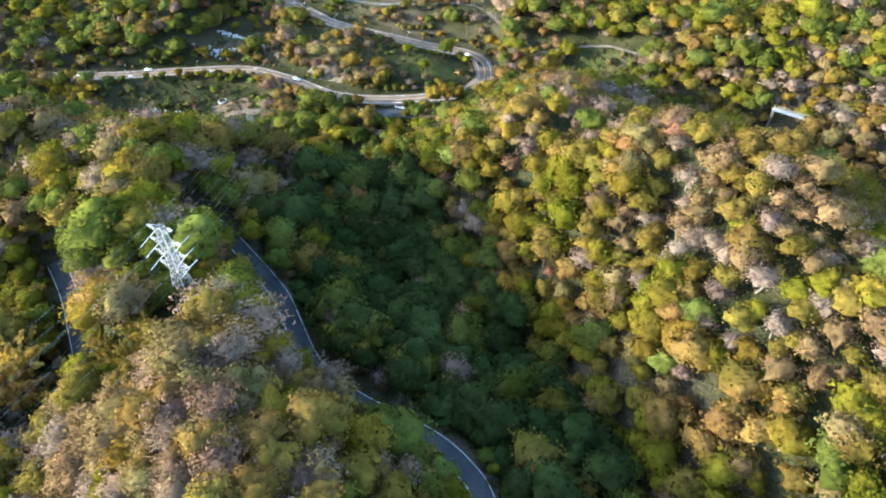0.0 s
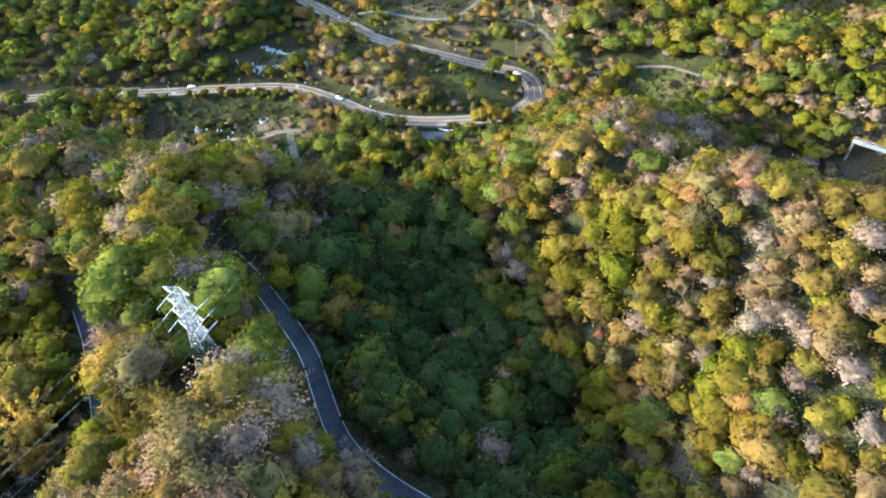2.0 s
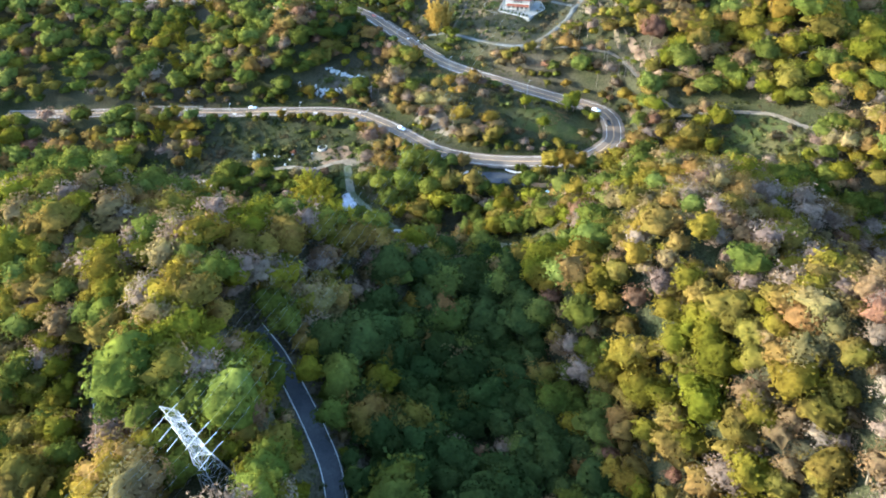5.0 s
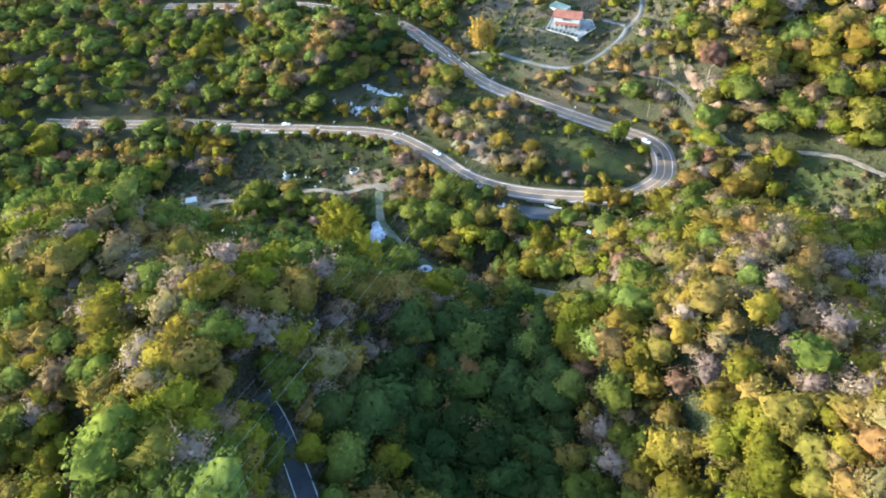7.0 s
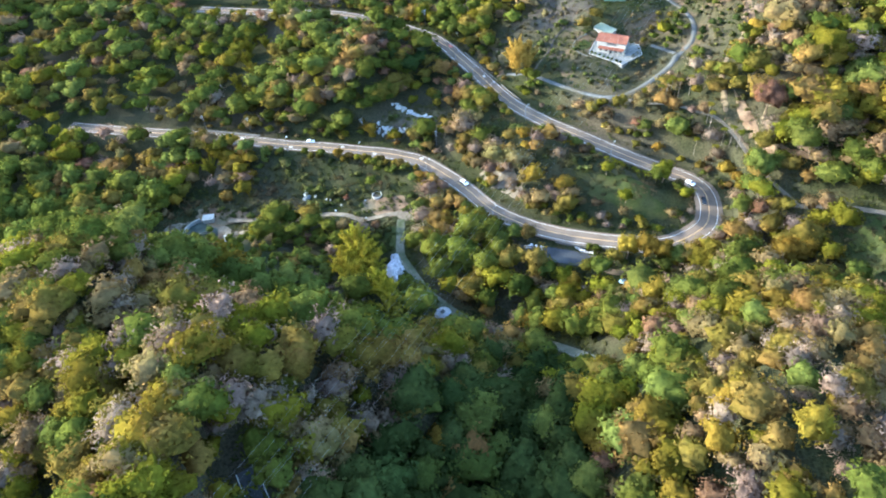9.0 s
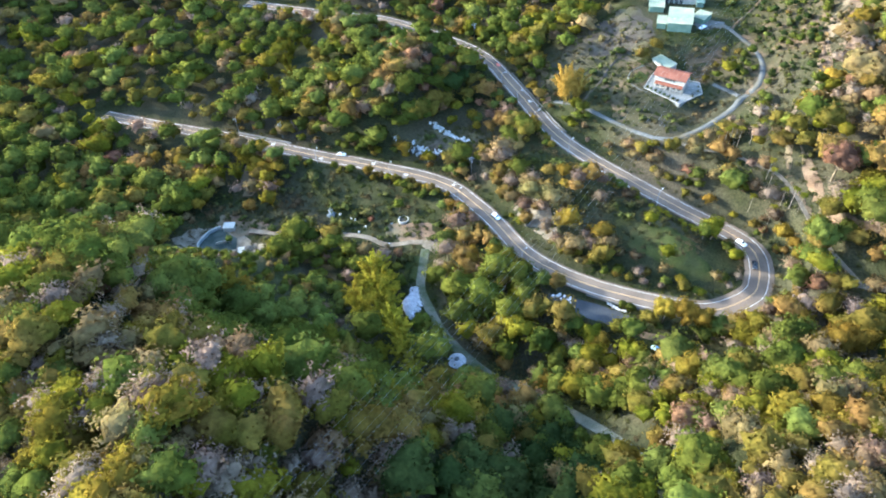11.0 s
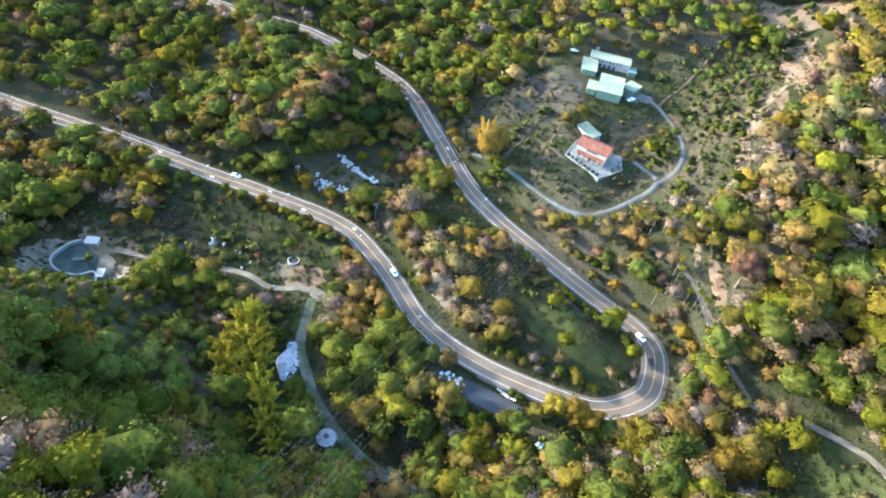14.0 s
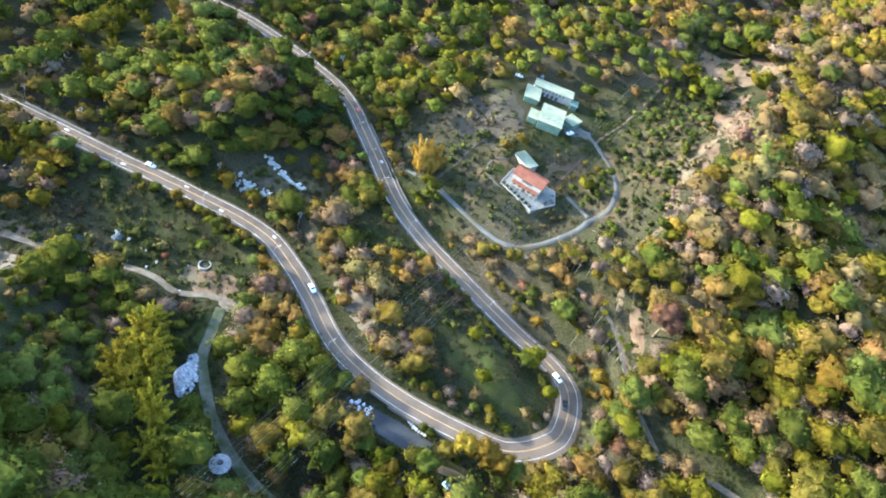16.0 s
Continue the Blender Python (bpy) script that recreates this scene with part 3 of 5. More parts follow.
# finer leaves for the woods that the eye passes nearest
FINE = {
    "green": lambda rs: broad_crown(rs, 16, 380, 0.076), "lime": lambda rs: broad_crown(rs, 16, 380, 0.076, 0.82), "olive": lambda rs: broad_crown(rs, 14, 400, 0.078, 0.85, 0.32, 0.8, 0.7),
    "grey": lambda rs: bare_crown(rs, 640, 70, 0.078), "deep": lambda rs: broad_crown(rs, 16, 380, 0.076), "tan": lambda rs: broad_crown(rs, 13, 540, 0.070, 0.9, 0.32, 0.9, 0.6, 0.70, 0.10, 0.30, 0.2),
    "gold": lambda rs: broad_crown(rs, 16, 380, 0.076), "rust": lambda rs: broad_crown(rs, 12, 380, 0.085, 0.9, 0.34, 0.8, 0.5, 0.80, 0.15),
}
# and finer still for the crest right below the eye
NEAREST = {
    "grey": lambda rs: bare_crown(rs, 1350, 110, 0.062), "tan": lambda rs: broad_crown(rs, 14, 1100, 0.058, 0.84, 0.32, 0.9, 0.6, 0.70, 0.10, 0.30, 0.2),
    "olive": lambda rs: broad_crown(rs, 16, 900, 0.052, 0.85, 0.31, 0.8, 0.8), "lime": lambda rs: broad_crown(rs, 16, 900, 0.052, 0.8, 0.31, 0.7, 0.8),
    "green": lambda rs: broad_crown(rs, 16, 900, 0.052, 0.8, 0.31, 0.7, 0.8),
}
NEAREST = {kind: [make(np.random.RandomState(1500 + 10 * kn + k)) for k in range(4)] for kn, (kind, make) in enumerate(NEAREST.items())}
FINE = {kind: [make(np.random.RandomState(500 + 10 * kn + k)) for k in range(4)] for kn, (kind, make) in enumerate(FINE.items())}
FINE["scrub"] = PROTOS["scrub"]
LOW = {kind: [broad_crown(np.random.RandomState(900 + 10 * k + q), 9, 100, 0.135, 0.84, 0.36, 0.6) for q in range(3)] for k, kind in enumerate(KINDS)}
LOW["grey"] = [bare_crown(np.random.RandomState(950 + q), 130, 30, 0.15) for q in range(3)]
LOW["scrub"] = [broad_crown(np.random.RandomState(960), 2, 24, 0.28, 0.8, 0.6, 0.6)]
# ---------------- planting plan ----------------
def blob(x, y, cx, cy, a, b):
    return 1 - smooth(0.75, 1.25, np.hypot((x - cx) / a, (y - cy) / b))


ROADS = [(along(p, 4.0), half) for p, half in ((MAIN_ROAD, 5.6), (NEAR_ROAD, 3.2), (WEST_ROAD, 3.0), (LOOP_ROAD, 4.0), (HOUSE_DRIVE, 3.0), (STREAM_TRACK, 2.0),
                                               (EAST_TRACK, 2.2), (VALLEY_TRACK, 3.4), (FIELD_TRACK, 2.6), (OLD_ROAD, 4.6), (LANE, 2.6))]

FIRST_ROADS = [ROADS[0], (along(NEAR_ROAD[:-3], 4.0), 3.2), ROADS[2], ROADS[3], ROADS[4]]


def open_land(x, y):
    """How open the land is: 0 in the woods, 1 in fields and yards."""
    v = np.zeros(x.shape)
    for cx, cy, a, b in ((-40, 432, 52, 48), (10, 438, 22, 42), (4, 488, 34, 34), (-153, 317, 46, 20), (-205, 296, 26, 18), (-24, 342, 26, 14), (-118, 372, 22, 12),
                         (-110, 303, 12, 9), (80, 303, 21, 17), (-45, 272, 10, 6), (-36, 256, 8, 5), (30, 366, 5, 14), (-85, 425, 14, 16), (34, 556, 20, 14), (40, 506, 13, 28), (33, 470, 8, 20), (28, 432, 5, 17), (-70, 366, 20, 8), (-92, 283, 6, 8)):
        v = np.maximum(v, blob(x, y, cx, cy, a, b))
    return v


def py_open(v):
    """Orchards lie above the upper road."""
    return v > 388


rs = np.random.RandomState(7)
plants = []      # x, y, kind, size
WIDE = 1.22
zones = ((-260, 170, 44, 170, 5.2), (-310, 200, 170, 300, 5.4), (-250, 260, 300, 470, 5.9), (-520, -250, 300, 470, 8.6), (-270, 160, 470, 760, 8.2), (-430, -310, 225, 300, 8.6), (-640, 420, -60, 820, 15.0))
west_y, west_x = [40, 200, 230, 400, 450, 500, 600, 760], [-100, -220, -300, -510, -490, -265, -170, -140]
east_y, east_x = [40, 200, 400, 450, 480, 600, 760], [90, 185, 300, 240, 155, 130, 130]
for (x0, x1, y0, y1, gap) in zones:
    xs, ys = np.meshgrid(np.arange(x0, x1, gap), np.arange(y0, y1, gap))
    x, y = xs.ravel() + rs.uniform(-0.42, 0.42, xs.size) * gap, ys.ravel() + rs.uniform(-0.42, 0.42, xs.size) * gap
    inside = (x > np.interp(y, west_y, west_x)) & (x < np.interp(y, east_y, east_x)) & (y > 44) & (y < 760)
    keep = ~inside if gap > 12 else inside
    x, y = x[keep], y[keep]
    clear = np.min([off_line(x, y, line)[0] - half for line, half in ROADS], axis=0)
    main_clear = np.min([off_line(x, y, line)[0] - half for line, half in FIRST_ROADS], axis=0)
    bare = open_land(x, y)
    heights_at = ground(x, y)
    u = rs.uniform(0, 1, len(x))
    woods = (clear > 0.9) & (u > bare * 0.97)
    patch, patch2, patch3 = waves(x, y, 38, 21), waves(x, y, 22, 22), waves(x, y, 60, 23)
    for i in np.nonzero(woods)[0]:
        px, py = x[i], y[i]
        w = dict(green=1.5, lime=0.8, olive=0.8, grey=0.2, tan=0.2, gold=0.05, rust=0.04)
        left_ridge = px < -20 and py < 235
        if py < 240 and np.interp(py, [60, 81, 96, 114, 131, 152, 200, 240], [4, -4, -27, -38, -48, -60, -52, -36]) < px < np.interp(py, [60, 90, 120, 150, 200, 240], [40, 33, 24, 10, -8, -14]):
            # mostly darkened "deep" trees: the valley's shade is put into leaf colour
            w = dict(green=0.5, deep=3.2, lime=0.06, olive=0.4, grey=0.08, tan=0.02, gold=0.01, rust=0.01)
        elif py < 245 and px >= 14:
            crest = smooth(40, 66, px + 0.22 * (py - 120)) * (1 - 0.75 * smooth(100, 120, 200 - py) * (px < 80))
            # low: share of shade-darkened trees, growing towards the flank's foot
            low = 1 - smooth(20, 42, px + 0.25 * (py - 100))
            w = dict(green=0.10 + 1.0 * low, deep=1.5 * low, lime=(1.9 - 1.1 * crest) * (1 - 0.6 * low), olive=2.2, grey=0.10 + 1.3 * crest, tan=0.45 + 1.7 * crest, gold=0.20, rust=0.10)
            if px > 58 and py > 205:
                w.update(grey=4.0, lime=0.5)
        elif px < -70 and 205 < py < 300:
            w = dict(green=3.5, lime=0.25, olive=0.5, grey=0.25, tan=0.12, gold=0.02, rust=0.04)
        elif left_ridge and py < 100:
            w = dict(green=0.03, lime=0.20, olive=0.9, grey=1.1, tan=1.5, gold=0.06, rust=0.03)
        elif left_ridge and py < 165:
            w = dict(green=0.9, lime=1.5, olive=1.1, grey=0.30, tan=0.40, gold=0.05, rust=0.03)
        elif left_ridge:
            high = smooth(0, 26, heights_at[i])
            w = dict(green=1.3 - 0.8 * high, lime=1.7, olive=1.3, grey=0.25 + 1.6 * high, tan=0.15 + 1.3 * high, gold=0.04, rust=0.10)
        elif -110 < px < 30 and 312 < py < 392:
            w = dict(green=0.35, lime=0.5, olive=1.2, grey=0.7, tan=0.8, gold=0.12, rust=0.12)
        elif py < 330 and px < 40:
            w = dict(green=1.7, lime=0.9, olive=1.2, grey=0.35, tan=0.35, gold=0.10, rust=0.08)
        elif math.hypot((px + 158) / 30, (py - 412) / 26) < 1:
            w = dict(green=1.2, deep=0.8, lime=0.08, olive=0.9, grey=0.1, tan=0.25, gold=0.02, rust=1.3)
        elif px < -130 and py > 360:
            w = dict(green=2.0, lime=0.7, olive=1.1, grey=0.15, tan=0.2, gold=0.03, rust=0.16)
        elif px > 30:
            w = dict(green=0.7, lime=1.5, olive=1.3, grey=0.5 + 0.5 * (py > 400), tan=0.8 + 0.8 * (py > 400), gold=0.14, rust=0.06)
        w["green"] *= math.exp(1.3 * patch[i])
        w["grey"] *= math.exp(1.9 * patch2[i])
        w["tan"] *= math.exp(-1.6 * patch[i])
        w["lime"] *= math.exp(1.3 * patch3[i])
        kinds = list(w)
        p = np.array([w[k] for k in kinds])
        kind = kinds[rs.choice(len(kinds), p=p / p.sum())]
        size = rs.choice([0.72, 0.95, 1.12, 1.42], p=[0.22, 0.33, 0.3, 0.15]) * rs.uniform(0.9, 1.1) * (1.08 if gap < 6.5 else gap / 7.4)
        if -150 < px < -104 and 246 < py < 296:
            size *= 0.68
        if left_ridge:
            size *= 1.28 if py < 110 else 1.12
        elif py < 245 and px >= 14:
            size *= 0.95
        elif px > 34 and py > 300:
            size *= 1.22
        if -270 < px < -100 and 0 < np.interp(px, [-290, -188, -128, -96], [339, 346, 348, 338]) - py < 20:
            size = min(size, 0.5)
        if -210 < px < -70 and 0 < np.interp(px, [-206, -151, -128, -113, -100, -77], [457, 444, 432, 419, 408, 387]) - py < 18:
            size = min(size, 0.6)
        if -215 < px < -138 and 236 < py < 280:
            size = min(size, 0.5)
        if px < -197 and 310 < py < 340:
            size = max(size, 1.15)
        else:
            size = min(size, max(0.36, (clear[i] + (1.0 if main_clear[i] < clear[i] + 0.1 else 4.5)) / 5.2))
        if py < 60:
            size = min(size, 1.25)
        plants.append((px, py, kind, size))
    # young growth between the verge and the woods
    for i in np.nonzero((main_clear > -1.5) & (main_clear < 8) & (bare < 0.35) & (gap < 6.5))[0]:
        for _ in range(1 + (rs.uniform() < 0.35)):
            qx, qy = x[i] + rs.uniform(-3, 3), y[i] + rs.uniform(-3, 3)
            free = min(off_line(np.array([qx]), np.array([qy]), line)[0][0] - half for line, half in ROADS)
            if free > 0.7:
                plants.append((qx, qy, str(rs.choice(["green", "olive", "lime", "tan"], p=[0.3, 0.4, 0.18, 0.12])), min(0.62, (free + 1.4) / 5.2) * rs.uniform(0.75, 1)))
    # shrubs between the trees of the open land
    scrub = (clear > 0.5) & (bare > 0.3) & (u < bare * 0.97)
    for i in np.nonzero(scrub)[0]:
        for _ in range(1 if py_open(y[i]) else 2):
            dx, dy = rs.uniform(-2.2, 2.2, 2)
            plants.append((x[i] + dx, y[i] + dy, "scrub", rs.uniform(0.4, 1.0) * rs.choice([0.8, 1.2, 2.0], p=[0.5, 0.35, 0.15])))
        if py_open(y[i]) and rs.uniform() < 0.12:
            plants.append((x[i], y[i], str(rs.choice(["green", "olive", "lime", "tan"], p=[0.35, 0.35, 0.18, 0.12])), rs.uniform(0.34, 0.62)))

# orchard rows on the slope beside the farm
for row in range(27):
    for col in range(12):
        px, py = -6 + 3.6 * col + 0.22 * row + rs.uniform(-0.8, 0.8), 424 + 4.9 * row + 0.5 * col + rs.uniform(-0.8, 0.8)
        if rs.uniform() < 0.6 and px < np.interp(py, [420, 460, 500, 540], [24, 24, 31, 34]) and off_line(np.array([px]), np.array([py]), along(LOOP_ROAD, 4.0))[0][0] > 3:
            plants.append((px, py, "deep" if rs.uniform() < 0.45 else "green", rs.uniform(0.26, 0.6)))

# special places stay free of the woods
FREE = [(-33, 422, 15, 15), (-38, 436, 9, 8), (-42, 478, 26, 28), (-203, 281, 23, 17), (-184, 282, 13, 9), (-66.5, 107, 7.5, 11), (-69, 258.5, 8, 9), (-97, 280, 10, 12), (-136, 363, 11, 4), (-126, 376, 14, 4),
        (-126, 324, 5, 5), (-79, 297, 3, 3), (-40, 300, 9, 4), (0, 289, 8, 4), (-112, 272, 9, 15), (-95, 259, 9, 9), (-83, 248, 9, 8), (-76, 405, 8, 6), (-110, 97, 4.5, 6), (-221, 322, 11, 8),
        (-237, 402, 13, 38), (49.8, 302.4, 9, 8), (3, 344, 5, 4), (2, 301, 10, 3.5), (-43, 150, 5, 5), (-28, 286, 5, 4), (-9, 333, 23, 10.5), (38, 369, 5, 5), (152, 241, 10, 7), (124, 252, 8, 6), (-106, 297, 6, 9), (-74, 95, 13, 10), (-60.5, 102, 6, 8)]
plants = [p for p in plants if not any(((p[0] - a) / c) ** 2 + ((p[1] - b) / d) ** 2 < 1 for a, b, c, d in FREE)]
heights = ground([p[0] for p in plants], [p[1] for p in plants])

def nearest(px, py, kind):
    return px < -22 and py < 112 and kind in NEAREST


# the nearest stretch of woods as single trees, the rest as woodland
singles, rest = {}, {}
for (px, py, kind, size), pz in zip(plants, heights):
    near = (44 < py < 345 and -130 < px < 75) and (py < 150 or py > 255)
    if near and len(singles.setdefault(kind, [])) < 190 and rs.uniform() < (0.5 if py < 150 else 0.25):
        singles[kind].append((px, py, pz, size))
    else:
        rest.setdefault(kind, []).append((px, py, pz, size))

for kind, places in singles.items():
    radius, middle, _ = KINDS[kind]
    crowns, trunks = [], []
    for k, (v, f, n) in enumerate(FINE[kind] + NEAREST.get(kind, [])):
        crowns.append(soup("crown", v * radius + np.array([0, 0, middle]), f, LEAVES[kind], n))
        bm = trunk_of(np.random.RandomState(k), middle * 1.1, 0.19 if kind != "scrub" else 0.06, radius)
        me = bpy.data.meshes.new("trunk")
        bm.to_mesh(me), bm.free()
        me.materials.append(PALE_BARK if kind == "grey" else BARK)
        trunks.append(me)
    for px, py, pz, size in places:
        k = rs.randint(4) + (len(FINE[kind]) if nearest(px, py, kind) else 0)
        name = NAMES[kind]
        ob = thing(name, px, py, pz, rs.uniform(0, 360), LABELS[kind], "shrub" if kind == "scrub" else "tree", "%s on the hillsides" % name.replace("_", " "))
        ob.scale = (WIDE * size * rs.uniform(0.9, 1.12), WIDE * size * rs.uniform(0.9, 1.12), size * rs.uniform(0.85, 1.15))
        for n_, me in (("trunk", trunks[k]), ("crown", crowns[k])):
            new(n_, me).parent = ob

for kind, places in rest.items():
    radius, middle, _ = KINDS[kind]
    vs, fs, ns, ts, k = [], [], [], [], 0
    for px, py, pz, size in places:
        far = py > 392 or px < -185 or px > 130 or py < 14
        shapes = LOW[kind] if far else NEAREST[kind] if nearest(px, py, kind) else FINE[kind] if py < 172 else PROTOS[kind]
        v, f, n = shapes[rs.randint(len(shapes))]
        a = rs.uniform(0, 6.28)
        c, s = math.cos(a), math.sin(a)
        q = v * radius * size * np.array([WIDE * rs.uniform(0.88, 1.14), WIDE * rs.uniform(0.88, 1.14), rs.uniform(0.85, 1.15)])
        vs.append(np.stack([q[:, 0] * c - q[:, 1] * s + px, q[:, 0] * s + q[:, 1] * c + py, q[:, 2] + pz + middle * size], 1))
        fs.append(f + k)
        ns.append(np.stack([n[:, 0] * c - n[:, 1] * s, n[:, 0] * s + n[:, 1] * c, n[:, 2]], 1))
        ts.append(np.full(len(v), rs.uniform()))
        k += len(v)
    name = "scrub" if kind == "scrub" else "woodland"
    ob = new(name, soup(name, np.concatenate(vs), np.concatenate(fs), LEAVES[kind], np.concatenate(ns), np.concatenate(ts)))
    tagged(ob, LABELS[kind].replace("tree", "trees").replace("shrub", "shrubs") + " covering the slopes", "woods" if name == "woodland" else "shrubs", kind="stuff")

# low growth on the open land and along the verges
grow = np.random.RandomState(31)
xs, ys = np.meshgrid(np.arange(-250, 130, 2.25), np.arange(60, 540, 2.25))
x, y = xs.ravel() + grow.uniform(-1.1, 1.1, xs.size), ys.ravel() + grow.uniform(-1.1, 1.1, xs.size)
keep = (x > np.interp(y, west_y, west_x)) & (x < np.interp(y, east_y, east_x))
x, y = x[keep], y[keep]
clear = np.min([off_line(x, y, line)[0] - half for line, half in ROADS], axis=0)
lush = waves(x, y, 26, 41)
keep = (clear > -0.6) & ((open_land(x, y) > 0.25) | (clear < 4.5)) & (grow.uniform(0, 1, len(x)) < 0.72 + 0.3 * lush)
for px, py, a, b, h in PLOTS:
    keep &= np.hypot((x - px) / a, (y - py) / b) > 0.9
x, y = x[keep], y[keep]
z = ground(x, y)
tufts = [tuft(np.random.RandomState(k)) for k in range(6)]
vs, fs, k = [], [], 0
for px, py, pz in zip(x, y, z):
    v, f, n = tufts[grow.randint(6)]
    a, s0 = grow.uniform(0, 6.28), grow.uniform(0.7, 1.7)
    c, s = math.cos(a) * s0, math.sin(a) * s0
    vs.append(np.stack([v[:, 0] * c - v[:, 1] * s + px, v[:, 0] * s + v[:, 1] * c + py, v[:, 2] * s0 + pz], 1))
    fs.append(f + k)
    k += len(v)
ob = new("undergrowth", soup("undergrowth", np.concatenate(vs), np.concatenate(fs), WEEDS))
tagged(ob, "low grass, ferns and weeds on verges and open ground", "undergrowth", kind="stuff")
# ---------------- open patches: meadows, yards and bare soil ----------------
def patch_on(name, cx, cy, a, b, mat, label, turn=0.0, lift=0.10, seed=1, category="patch", ragged=0.22):
    """A thin uneven-edged sheet that lies on the ground."""
    r = np.random.RandomState(seed)
    rings, around = 9, 40
    th = np.arange(around) * 2 * math.pi / around
    edge = 1 + ragged * (0.5 * np.sin(3 * th + r.uniform(0, 6)) + 0.35 * np.sin(5 * th + r.uniform(0, 6)) + 0.3 * np.sin(9 * th + r.uniform(0, 6)))
    pts = [(0.0, 0.0)]
    for k in range(1, rings + 1):
        u = k / rings
        pts += [(u * e * math.cos(t), u * e * math.sin(t)) for e, t in zip(edge, th)]
    p = np.array(pts) * np.array([a, b])
    c, s = math.cos(radians(turn)), math.sin(radians(turn))
    x, y = p[:, 0] * c - p[:, 1] * s + cx, p[:, 0] * s + p[:, 1] * c + cy
    z = ground(x, y) + lift
    z[-around:] -= 0.35
    faces = [(0, 1 + k, 1 + (k + 1) % around) for k in range(around)]
    for q in range(rings - 1):
        o, n = 1 + q * around, 1 + (q + 1) * around
        for k in range(around):
            j = (k + 1) % around
            faces.append((o + k, n + k, n + j, o + j))
    ob = new(name, mesh_of(name, np.stack([x, y, z], 1), faces, mat))
    ob.data.shade_smooth()
    return tagged(ob, label, category, kind="structure")


patch_on("meadow", -10, 332, 19, 8.5, LAWN, "green grass inside the road's hairpin bend", -18, seed=2, category="meadow")
patch_on("meadow", 80, 303, 27, 15, LAWN, "overgrown green meadow below the dirt track", -38, seed=3, category="meadow")
patch_on("meadow", -108, 300, 5, 8, LAWN, "small mown lawn beside the dirt track", 20, seed=4, category="meadow")
patch_on("clearing", -126, 370, 18, 9, SOIL, "bare brown soil round the white stone piles", 24, seed=5, category="clearing")
patch_on("clearing", -120, 318, 14, 6, RED_SOIL, "bare trodden soil beside the field track", 5, seed=6, category="clearing")
patch_on("clearing", -106, 315, 8, 4, DIRT, "pale dirt apron below the road", -10, seed=7, category="clearing")
patch_on("clearing", -38, 259, 9, 4, RED_SOIL, "reddish bare soil at the valley's mouth", -20, seed=8, category="clearing")
patch_on("clearing", -203, 279, 26, 16, DIRT, "grey-brown bare ground round the walled plot", 10, seed=31, category="clearing", lift=0.06)
patch_on("clearing", -202, 297, 15, 6, RED_SOIL, "reddish bare ground at the walled plot's gate", 10, seed=9, category="clearing")
patch_on("clearing", -91, 411, 9, 3.2, RED_SOIL, "pale reddish dirt lay-by between the road and the farm road", -46, seed=10, category="clearing")
patch_on("clearing", -66, 335, 6, 14, DIRT, "pale dirt verge on the inner side of the road", 60, seed=11, category="clearing")
patch_on("orchard_soil", -48, 418, 17, 22, ORCHARD, "dry grey-brown orchard soil", 20, seed=12, category="clearing")
patch_on("orchard_soil", -64, 455, 17, 22, SOIL, "dry grey-brown fallow soil by the farm sheds", 20, seed=13, category="clearing")
patch_on("orchard_soil", -16, 445, 14, 18, ORCHARD, "dry brown soil between orchard rows", 0, seed=14, category="clearing")
patch_on("orchard_grass", 12, 470, 22, 44, ORCHARD, "dull green orchard grass with reddish bare patches", -20, seed=15, category="clearing")
patch_on("clearing", 33, 368, 2.2, 16, RED_SOIL, "reddish eroded bank beside the stream track", 24, seed=16, category="clearing")
patch_on("clearing", 46, 352, 9, 3.5, RED_SOIL, "reddish eroded gully bank", -38, seed=43, category="clearing")
patch_on("clearing", 30, 410, 2.5, 20, RED_SOIL, "reddish bare slope above the orchard", 8, seed=17, category="clearing")
patch_on("clearing", -216, 330, 7, 18, RED_SOIL, "reddish bare gully below the road", 10, seed=18, category="clearing")
patch_on("clearing", 36, 560, 26, 18, RED_SOIL, "pale reddish landslip scar on the hillside", 30, seed=19, category="clearing")
patch_on("clearing", 168, 285, 24, 40, RED_SOIL, "pale reddish bare slope", -30, seed=20, category="clearing")

# ---------------- road paint and kerbs ----------------
main_line = along(MAIN_ROAD, 2.0)
main_way = np.concatenate([[0], np.cumsum(np.linalg.norm(np.diff(main_line[:, :2], axis=0), axis=1))])


def on_road(s, side):
    """Place, height and heading on the main road, s metres along it."""
    i = int(np.clip(np.searchsorted(main_way, s), 1, len(main_line) - 2))
    p, d = main_line[i], main_line[i + 1][:2] - main_line[i - 1][:2]
    d = d / np.linalg.norm(d)
    return p[0] + d[1] * side, p[1] - d[0] * side, p[2], math.degrees(math.atan2(d[1], d[0]))


def road_s(x, y):
    return main_way[int(np.argmin(np.hypot(main_line[:, 0] - x, main_line[:, 1] - y)))]


for (x, y, side, mat, long, wide) in ((-136, 352, 1.6, WHITE_LINE, 2.2, 1.3), (-155, 349, -1.7, WHITE_LINE, 2.2, 1.3), (-110, 348, -1.7, WHITE_LINE, 2.2, 1.3), (-186, 348, 1.6, WHITE_LINE, 2.2, 1.3),
                                      (-215, 345, -1.7, WHITE_LINE, 2.2, 1.3), (4, 310, 2.0, RED_PAINT, 3.2, 1.6), (-124, 430, 2.0, RED_PAINT, 3.2, 1.6), (-96, 404, 1.7, WHITE_LINE, 2.2, 1.3)):
    px, py, pz, turn = on_road(road_s(x, y), side)
    bm = bmesh.new()
